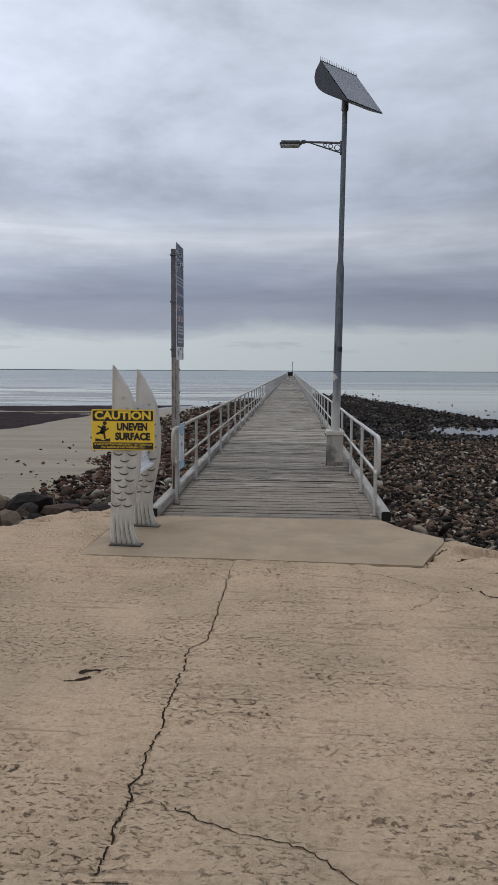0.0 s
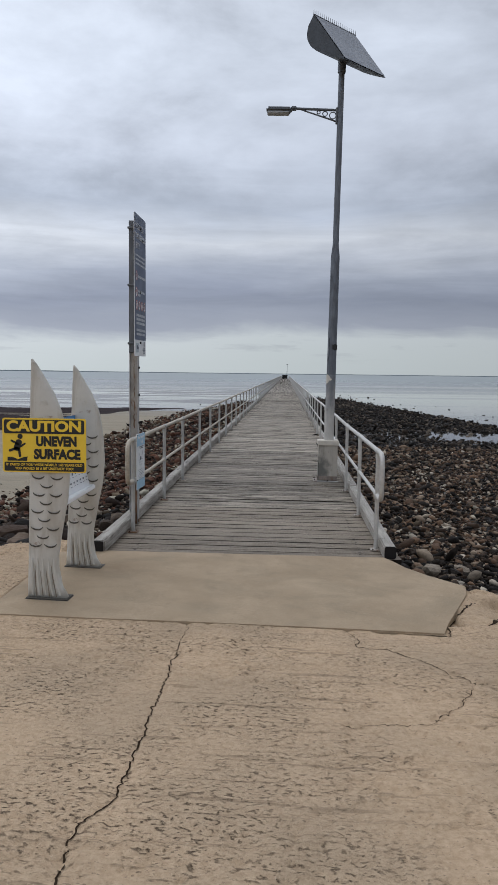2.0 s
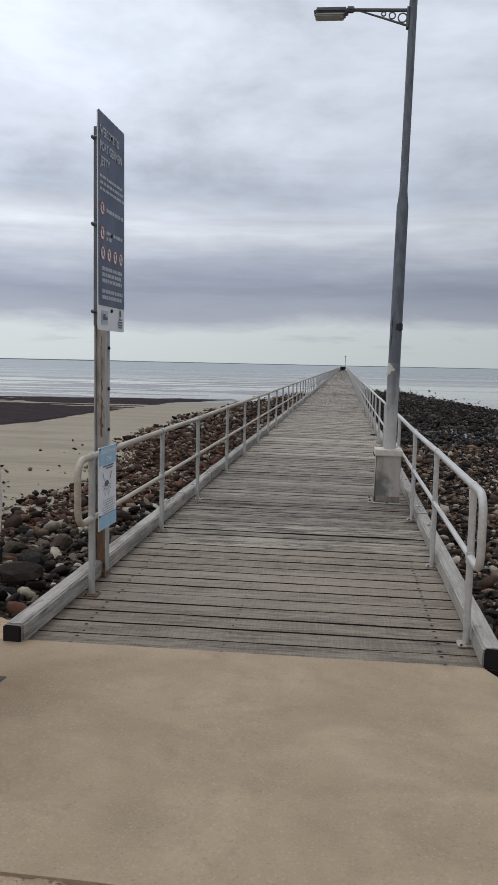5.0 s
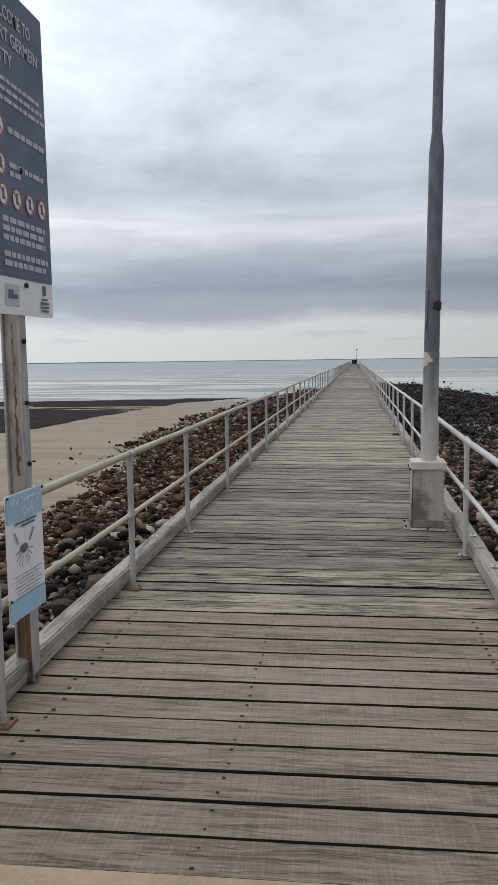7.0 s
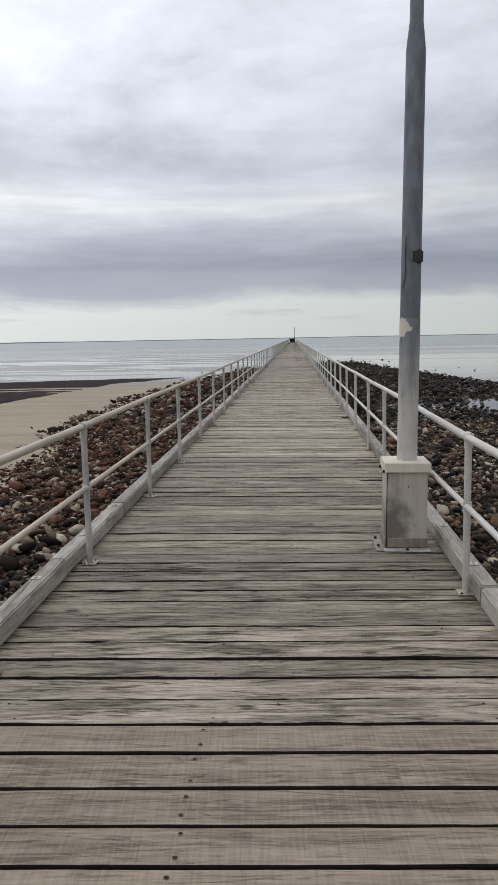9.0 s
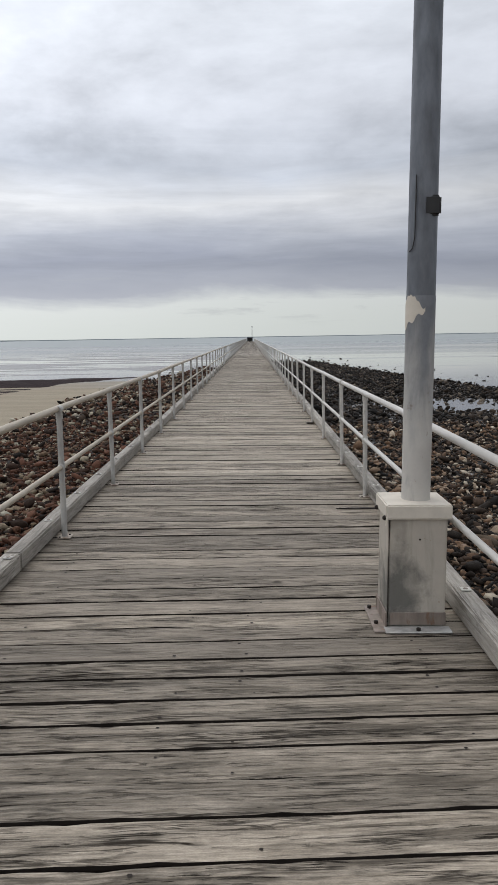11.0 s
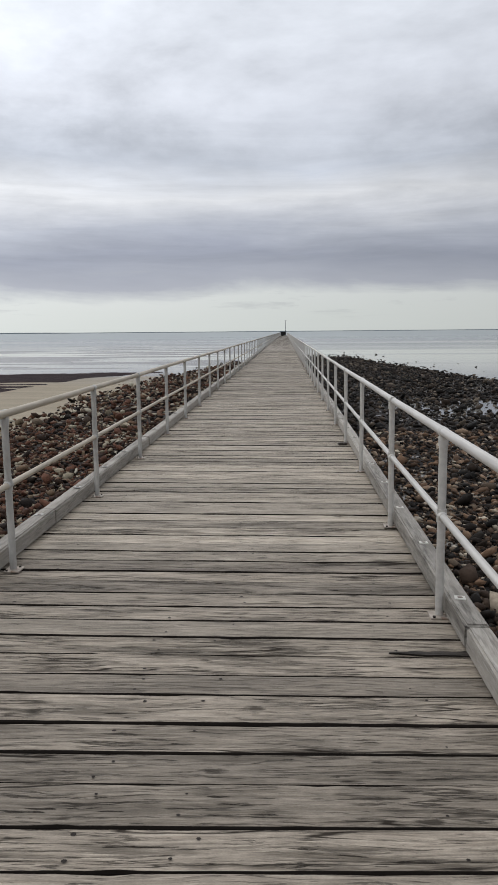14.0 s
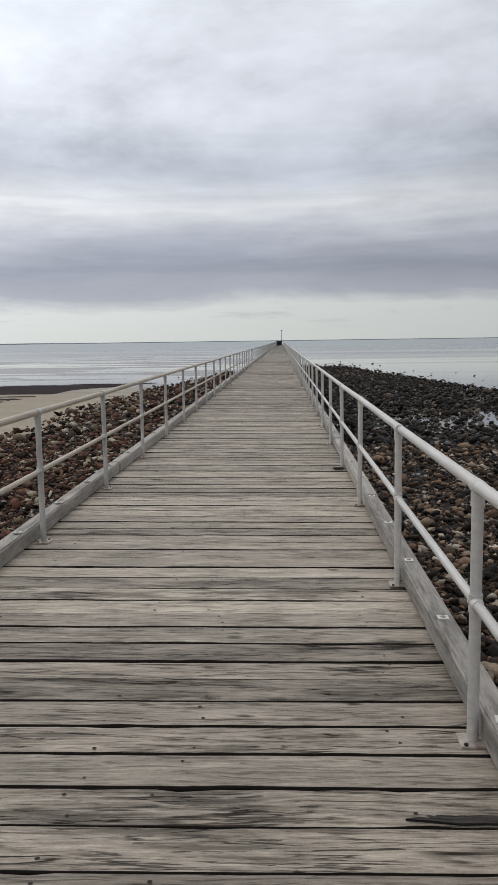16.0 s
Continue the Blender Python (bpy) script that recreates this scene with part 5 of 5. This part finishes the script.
def welcome_sign():
    S = tagged(empty("welcome_sign", -1.318, 9.645, 0.018), "tall slate-grey welcome sign on a rust-streaked steel channel post", "sign")
    post = part("post", box((-0.035, -0.012, 1.64), (0.074, 0.008, 3.27), 0.002, 1), M_WEB, S, "rust-streaked web of a steel channel post")
    for x in (-0.077, 0.007):
        part("post_flange", box((x, 0, 1.64), (0.011, 0.08, 3.27), 0.003, 1), M_POST, post, "galvanised flange")
    # added dark strip: shade on the upper post put into its colour
    part("stiffener", box((-0.035, -0.047, 2.58), (0.094, 0.012, 1.40), 0.003, 1), M_DARKSTEEL, S, "dark strip on the upper post, shade put into its colour")
    part("corroded_foot", box((-0.035, 0, 0.035), (0.108, 0.10, 0.065), 0.016, 3), M_ORANGE, S, "corroded rusty foot of the post")
    rr = random.Random(4)
    for z0, z1, thick in ((0.06, 0.52, 0.012), (1.06, 1.22, 0.009), (1.20, 1.50, 0.0045), (1.48, 1.82, 0.0030)):
        trail = [(-0.032 + rr.uniform(-0.006, 0.006), -0.016, z) for z in np.arange(z0, z1, 0.022)]
        part("rust_scale", tube(trail, [thick * rr.uniform(0.35, 1.25) for _ in trail], 7), M_ORANGE, post, "flaking rust scale down the channel", smooth=True)
    part("corroded_web", box((-0.035, -0.0175, 0.27), (0.070, 0.004, 0.50), 0.001, 1), M_ORANGE, post, "heavily rusted foot of the channel web")
    for z in (1.12, 1.42, 1.72):
        part("post_bolt", tube([(0.012, 0.0, z), (0.026, 0.0, z)], 0.012, 6), M_NAIL, S)
    for z in (1.98, 2.6, 3.2):
        bm = box((-0.083, 0, z), (0.012, 0.17, 0.026), 0.003, 1)
        for y in (-0.08, 0.08):
            tube([(-0.09, y, z), (0.015, y, z)], 0.009, 6, bm)
        part("clamp", bm, M_DARKSTEEL, S, "dark steel clamp bracket")
    # board on the deck side, its words read along +y
    W, H, zc = 0.63, 1.49, 2.59
    m = Matrix.Translation((0.022, 0.045, zc)) @ pose(0, 0, 0, 0, 0, 90) @ pose(0, 0, 0, 90) @ pose(0, 0, 0, 0, 0, 0.8)
    part("board", plate(rounded(W, H, 0.02), m, 0.006), M_SIGNWHITE, S, "white lower edge of the board")
    l1, l2 = m @ Matrix.Translation((0, 0, 0.003)), m @ Matrix.Translation((0, 0, 0.006))
    part("slate_field", plate(rounded(W - 0.004, 1.315, 0.016, cy=0.086), l1, 0.002), M_SIGNGREY, S, "faded slate-grey printed field")
    for text, y, w, x in (("WELCOME TO", 0.615, 0.44, -0.055), ("PORT GERMEIN", 0.515, 0.52, -0.02), ("JETTY", 0.415, 0.22, -0.165)):
        lettering("welcome_lettering", text, 0.085, l2 @ Matrix.Translation((x, y, 0)), M_SIGNTEXT, S, w, 0.0015)
    r = random.Random(8)
    def words(y, x0, x1, h):
        out, x = [], x0
        while x < x1 - 0.02:
            w = min(r.uniform(0.03, 0.085), x1 - x)
            out.append((x + w / 2, y, w, h))
            x += w + 0.012
        return out
    rows = words(0.315, -0.28, 0.26, 0.020) + words(0.272, -0.28, 0.28, 0.020) + words(0.229, -0.28, 0.30, 0.020)
    rows += words(0.10, -0.14, 0.29, 0.026) + words(-0.055, -0.14, 0.25, 0.024) + words(-0.095, -0.14, -0.02, 0.024)
    for y in (-0.31, -0.352, -0.394):
        rows += words(y, -0.24, 0.24, 0.026)
    for y in (-0.468, -0.510):
        rows += words(y, -0.24, 0.26, 0.026)
    tagged(part("small_print", bars(rows, l2), M_SIGNTEXT, S, "white lines of small print"), kind="stuff")
    spots = [(-0.23, 0.10), (-0.23, -0.07)] + [(-0.22 + 0.145 * k, -0.205) for k in range(4)]
    for x, y in spots:
        bi = bmesh.new()
        disc(bi, l2 @ Matrix.Translation((x, y, -0.001)), 0.044, 24)
        symbol = part("prohibition_symbol", bi, M_SIGNWHITE, S, "pale disc in a red ring")
        part("mark", bars([(x, y + 0.004, 0.024, 0.052)], l2 @ Matrix.Translation((0, 0, 0.0002))), M_INK, symbol)
        bm = bmesh.new()
        disc(bm, l2 @ Matrix.Translation((x, y, 0.0006)), 0.052, 24, 0.043)
        bars([(0, 0, 0.088, 0.009)], l2 @ Matrix.Translation((x, y, 0.0008)) @ pose(0, 0, 0, 0, 0, -45), bm)
        part("ring", bm, M_RED, symbol, "red prohibition ring")
    bm = bars([(-0.17, -0.655, 0.15, 0.10)], l1)
    part("crest_panel", bm, M_CREST, S, "faded blue crest panel")
    bm = bars([(-0.17, -0.66, 0.10, 0.02), (-0.19, -0.64, 0.05, 0.02), (0.2, -0.61, 0.035, 0.05), (0.2, -0.655, 0.07, 0.010), (0.2, -0.675, 0.11, 0.012), (0.2, -0.695, 0.11, 0.010), (0.2, -0.713, 0.10, 0.010)], l2)
    tagged(part("crest_marks", bm, M_INK, S), kind="stuff")
    for y in (0.62, -0.06, -0.60):
        part("fixing_bolt", tube([m @ Vector((-0.02, y, 0.0)), m @ Vector((-0.02, y, 0.014))], 0.013, 6), M_BLACK, S, "black fixing bolt")
    return S


welcome_sign()


def crab_sign():
    S = tagged(empty("fishing_notice", -1.243, 9.44, 0.743), "pale blue and white fishing notice hung on the handrail", "notice")
    m = pose(0, 0, 0, 0, 0, 88) @ pose(0, 0, 0, 90)
    W, H = 0.37, 0.59
    part("board", plate(rounded(W, H, 0.008), m, 0.005), M_SIGNWHITE, S)
    l1, l2 = m @ Matrix.Translation((0, 0, 0.003)), m @ Matrix.Translation((0, 0, 0.006))
    part("header_band", bars([(0, 0.229, W - 0.006, 0.126)], l1), M_PALEBLUE, S, "pale blue header")
    part("footer_band", bars([(0, -0.242, W - 0.006, 0.10)], l1), M_PALEBLUE, S, "pale blue footer")
    lettering("notice_lettering", "Blue Swimmer", 0.05, l2 @ Matrix.Translation((0, 0.258, 0)), M_SIGNWHITE, S, 0.30)
    lettering("notice_lettering", "Crab", 0.05, l2 @ Matrix.Translation((0.02, 0.204, 0)), M_SIGNWHITE, S, 0.11)
    rows = [(0.0, 0.155, 0.22, 0.010), (0.02, 0.138, 0.14, 0.010)] + [(0, -0.09 - 0.017 * k, 0.28 - 0.03 * (k % 3), 0.003) for k in range(7)]
    tagged(part("small_print", bars(rows, l2), M_INK, S), kind="stuff")
    bm = bmesh.new()
    disc(bm, l2 @ Matrix.Translation((-0.03, 0.03, 0)) @ Matrix.Diagonal((1.7, 1, 1, 1)), 0.022, 16)
    for k in range(8):
        a = radians(-70 + 20 * (k % 4)) if k < 4 else radians(180 + 70 - 20 * (k % 4))
        bars([(0.065, 0, 0.055, 0.004)], l2 @ Matrix.Translation((-0.03, 0.03, 0)) @ pose(0, 0, 0, 0, 0, math.degrees(a)), bm)
    bars([(0.05, 0, 0.075, 0.009)], l2 @ Matrix.Translation((0.02, 0.045, 0)) @ pose(0, 0, 0, 0, 0, 48), bm)
    bars([(0.05, 0, 0.07, 0.008)], l2 @ Matrix.Translation((-0.08, 0.045, 0)) @ pose(0, 0, 0, 0, 0, 118), bm)
    part("crab_drawing", bm, M_INK, S, "dark blue printed crab shape")
    for x, y in ((-0.17, 0.285), (0.185, 0.285), (-0.17, -0.19), (0.185, -0.05), (0.185, -0.2)):
        part("cable_tie", tube([m @ Vector((x, y, 0.0)), m @ Vector((x, y, 0.008))], 0.007, 6), M_BLACK, S)
    return S


crab_sign()


# ---- the far end of the jetty ----
E_ = tagged(empty("jetty_shelter", -0.15, 262, 0, lean=LEAN), "small dark shelter at the far end of the jetty", "shelter")
bm = box((0, 0, 1.22), (2.1, 1.8, 0.12), 0.04)
part("roof", bm, M_SIGNBLACK, E_)
part("back_wall", box((0, 0.5, 0.6), (1.7, 0.1, 1.15), 0.02), M_SIGNBLACK, E_)
part("bench", box((0, 0.1, 0.4), (1.6, 0.5, 0.12), 0.02), M_SIGNBLACK, E_)
for x in (-0.8, 0.8):
    part("support", box((x, -0.3, 0.58), (0.16, 0.16, 1.16), 0.02), M_SIGNBLACK, E_)
E2 = tagged(empty("far_lamp", 0.55, 262.5, 0, lean=LEAN), "slim lamp post at the far end of the jetty", "street lamp")
part("pole", tube([(0, 0, 0), (0, 0, 4.6)], [0.09, 0.06], 8), M_POLE, E2)
part("lamp_head", box((0, 0, 4.7), (0.55, 0.3, 0.25), 0.05), M_LUM, E2)


# ---- stones ----
def ico(sub):
    bm = bmesh.new()
    bmesh.ops.create_icosphere(bm, subdivisions=sub, radius=0.5)
    V = np.array([v.co[:] for v in bm.verts])
    F = np.array([[v.index for v in f.verts] for f in bm.faces])
    bm.free()
    return V, F


ICO1, ICO2, ICO3 = ico(1), ico(2), ico(3)


def shape(V, size, g):
    """One worn stone: lumps, flats and an uneven outline."""
    d = V / np.linalg.norm(V, axis=1, keepdims=True)
    r = np.ones(len(V))
    for _ in range(8):
        a = g.normal(size=3)
        a /= np.linalg.norm(a)
        cut = g.uniform(0.55, 0.9)
        h = d @ a
        r = np.minimum(r, np.where(h > 0.05, cut / np.maximum(h, 0.05), 9))
    r = r * (1 + g.normal(scale=0.035, size=len(V)))
    return d * 0.5 * r[:, None] * size


def pile_of(points, sizes, kind, g, squash=(0.4, 0.75)):
    V0, F0 = kind
    forms = np.stack([shape(V0, np.array([1.0, 1.0, 1.0]), g) for _ in range(60)])
    P, S = np.asarray(points), np.asarray(sizes)
    n = len(P)
    f = forms[g.integers(60, size=n)] * np.stack([S * g.uniform(0.85, 1.5, n), S * g.uniform(0.65, 1.0, n), S * g.uniform(*squash, n)], -1)[:, None, :]
    a = g.uniform(0, 2 * math.pi, n)[:, None]
    tip, tilt = g.normal(scale=0.3, size=(n, 1)), g.normal(scale=0.25, size=(n, 1))
    z = f[..., 2] + tip * f[..., 0] + tilt * f[..., 1]
    x = f[..., 0] * np.cos(a) - f[..., 1] * np.sin(a) + P[:, :1]
    y = f[..., 0] * np.sin(a) + f[..., 1] * np.cos(a) + P[:, 1:]
    z = z + (ground_z(P[:, 0], P[:, 1]) + S * g.uniform(0.12, 0.38, n))[:, None]
    V = np.stack([x, y, z], -1).reshape(-1, 3)
    F = (F0[None] + len(V0) * np.arange(n)[:, None, None]).reshape(-1, 3)
    return V, F


def left_edge(y):
    return np.interp(y, [8, 10, 12, 16, 19.4, 24, 36, 41, 50, 64, 80, 100, 112], [-5.6, -5.4, -5.2, -5.2, -5.4, -6.2, -8.3, -8.6, -8.9, -8.3, -7.3, -4.5, -2])


def scatter(g, n, x0, x1, y0, y1, keep):
    x, y = g.uniform(x0, x1, n), g.uniform(y0, y1, n)
    k = keep(x, y)
    return np.stack([x[k], y[k]], -1)


g = np.random.default_rng(21)


def on_left(x, y):
    edge = left_edge(y) + 1.6 * (fbm(x * 0.5, y * 0.5) - 0.5)
    sparse = np.clip((x - edge) / 1.1 + 0.25, 0.004, 1)
    off_ramp = (y > lip_y(x) + 0.12) | (x < -5.5)
    return (g.random(len(x)) < sparse) & off_ramp & (x < -1.35) & (y < 88 + 12 * fbm(x, y * 0.2)) | (off_ramp & (np.abs(x) < 1.35) & (y > 9.5) & (y < 88) & (g.random(len(x)) < 0.4))


def on_right(x, y):
    off = y + 8 * np.maximum(0, x - 8)
    shore = np.clip((110 - off + 10 * (fbm(x * 0.3, y * 0.12) - 0.5)) / 5 + 0.1, 0.012, 1) * (off < 150)
    pool = ((x - 9.2) / 4.4) ** 2 + ((y - 43) / 3.4) ** 2 + 2.2 * (fbm(x * 0.6, y * 0.6) - 0.5) < 0.8
    return (g.random(len(x)) < shore) & (y > lip_y(x) + 0.15) & (x > 1.3) & ~(pool & (g.random(len(x)) < 0.3))


def bed_left(x, y):
    return np.clip((x - left_edge(y) - 1.8 * (fbm(x * 0.5, y * 0.5) - 0.5)) / 0.5 - 0.6, -3, 1) - 4 * (y < lip_y(x) - 0.1) - 4 * (y > 92)


def bed_right(x, y):
    off = y + 8 * np.maximum(0, x - 8)
    pool = ((x - 9.2) / 4.4) ** 2 + ((y - 43) / 3.4) ** 2 < 1.1
    return np.clip((106 - off + 12 * (fbm(x * 0.3, y * 0.12) - 0.5)) / 3, -3, 1) - 4 * (y < lip_y(x) - 0.1) - 4 * pool


def bank_of(name, label, bed, keep, x0, x1, mat, mat1, near_mat, far_mat, big):
    bank = tagged(empty(name, 0, 0, 0), label, "stones", kind="stuff")
    for label, density, size, kind, xa, xb, ya, yb in (
            ("near_stones", 130, big * 0.8, ICO2, max(x0, -5.5), min(x1, 5.5), 5.8, 13.5), ("near_pebbles", 150, big * 0.55, ICO1, max(x0, -6), min(x1, 6), 7, 15), ("rail_stones", 170, big * 0.75, ICO1, max(x0, -4.5), min(x1, 4.2), 13.5, 25), ("side_stones", 30, big, ICO1, min(5.5, x1 - 0.1), x1, 5.5, 13.5), ("mid_pebbles", 60, big * 0.55, ICO1, x0, x1, 13.5, 27), ("mid_stones", 95, big * 0.82, ICO1, x0, x1 * 1.2, 13.5, 36), ("far_stones", 20, big * 1.35, ICO1, x0, x1 * 1.7, 36, 128)):
        P = scatter(g, int(density * (xb - xa) * (yb - ya)), xa, xb, ya, yb, keep)
        S = np.clip(g.lognormal(math.log(size), 0.45, len(P)), 0.04, 0.4)
        V, F = pile_of(P, S, kind, g)
        dull = (P[:, 1] < 20 - 2.2 * (-P[:, 0] - 1.4) + g.normal(scale=1.5, size=len(P))) if x0 < 0 else (g.random(len(P)) < 0.2)
        if label == "far_stones":
            dull = g.random(len(P)) < 0.25 if x0 < 0 else np.zeros(len(P), bool)
        elif label.startswith("near"):
            dull = g.random(len(P)) < 0.8
        mats = [far_mat if label == "far_stones" else mat, near_mat]
        tagged(mesh_object(label, V, F, mats, bank, smooth=True, index=np.repeat(dull.astype(int), len(kind[1]))), kind="stuff")
    if far_mat is not mat:
        P = scatter(g, 9000, 2, 30, 60, 135, lambda x, y: (g.random(len(x)) < 0.03 + 0.25 * np.exp(-np.abs(y + 8 * np.maximum(0, x - 8) - 114) / 6)) & (y + 8 * np.maximum(0, x - 8) > 106) & (y + 8 * np.maximum(0, x - 8) < 165))
        S = np.clip(g.lognormal(math.log(0.19), 0.45, len(P)), 0.1, 0.45)
        V, F = pile_of(P, S, ICO1, g, (0.3, 0.5))
        low = np.repeat(np.maximum(0, SEA - 0.09 - ground_z(P[:, 0], P[:, 1])), len(ICO1[0]))
        V[:, 2] += low
        tagged(mesh_object("water_stones", V, F, [far_mat], bank, smooth=False), kind="stuff")
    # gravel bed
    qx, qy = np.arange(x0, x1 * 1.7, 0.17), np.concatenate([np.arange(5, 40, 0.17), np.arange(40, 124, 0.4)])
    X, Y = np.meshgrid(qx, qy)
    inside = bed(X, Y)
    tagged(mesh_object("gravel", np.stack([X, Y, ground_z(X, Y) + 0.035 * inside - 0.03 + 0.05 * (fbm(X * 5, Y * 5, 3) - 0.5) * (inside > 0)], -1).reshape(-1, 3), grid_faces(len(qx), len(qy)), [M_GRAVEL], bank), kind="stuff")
    # the nearest stones, one by one
    P = scatter(g, 5200, x0, x1, 7, 14.5, lambda x, y: keep(x, y) & (np.abs(x) < 5.5))[:150]
    S = np.clip(g.lognormal(math.log(big * 1.5), 0.35, len(P)), 0.11, 0.34)
    kinds = []
    for k in range(8):
        f = shape(ICO2[0], np.array([1.15, 0.9, 0.62]), g)
        kinds.append(mesh_object("stone", f, ICO2[1], [mat1], bank, smooth=False))
    for k, ((x, y), s) in enumerate(zip(P, S)):
        z = float(ground_z(x, y)) + 0.3 * s
        m = pose(x, y, z, g.uniform(-14, 14), g.uniform(-14, 14), g.uniform(0, 360)) @ Matrix.Diagonal((s, s, s, 1))
        if k < 8:
            kinds[k].matrix_basis = m
        else:
            twin(kinds[k % 8], m)
    return bank


bank_of("stone_bank_brown", "bank of reddish brown and pale shore stones beside the jetty", bed_left, on_left, -9.5, 1.4, M_ROCKL, M_ROCKL1, M_ROCKN, M_ROCKL, 0.105)
bank_of("stone_bank_dark", "wide bank of wet dark stones and cobbles beside the jetty", bed_right, on_right, 1.3, 10, M_ROCKR, M_ROCKR1, M_ROCKN, M_ROCKFAR, 0.105)

# larger boulders below the ramp edge
BOULDERS = [(2.35, 8.0, 0.45), (2.0, 8.6, 0.4), (3.0, 7.9, 0.45), (2.7, 8.8, 0.5), (1.75, 8.9, 0.35), (3.5, 8.6, 0.4)]
rb = random.Random(17)
for row, (y, size) in enumerate(((8.95, 0.55), (9.45, 0.72), (10.05, 0.80), (10.75, 0.85), (11.5, 0.8), (12.3, 0.7))):
    x = -2.75 - 0.25 * (row % 2)
    while x > -6.0 + 0.12 * row:
        yy = max(y + rb.uniform(-0.18, 0.18), float(lip_y(x)) + 0.42)
        BOULDERS.append((x + rb.uniform(-0.1, 0.1), yy, size * rb.uniform(0.75, 1.2)))
        x -= size * rb.uniform(0.75, 1.05)
for x, y, s in BOULDERS:
    s *= 0.72 if x > 0 else 0.6 if x > -3.6 else 0.82
    f = shape(ICO2[0], np.array([1.25, 0.95, 0.72]) * s, g)
    b = mesh_object("boulder", f, ICO2[1], [M_BOULDER], smooth=False)
    b.matrix_basis = pose(x, y, float(ground_z(x, y)) + 0.22 * s, g.uniform(-12, 12), g.uniform(-12, 12), g.uniform(0, 360))
    tagged(b, "dark angular boulder at the edge of the concrete ramp", "boulder", "boulders below the ramp")
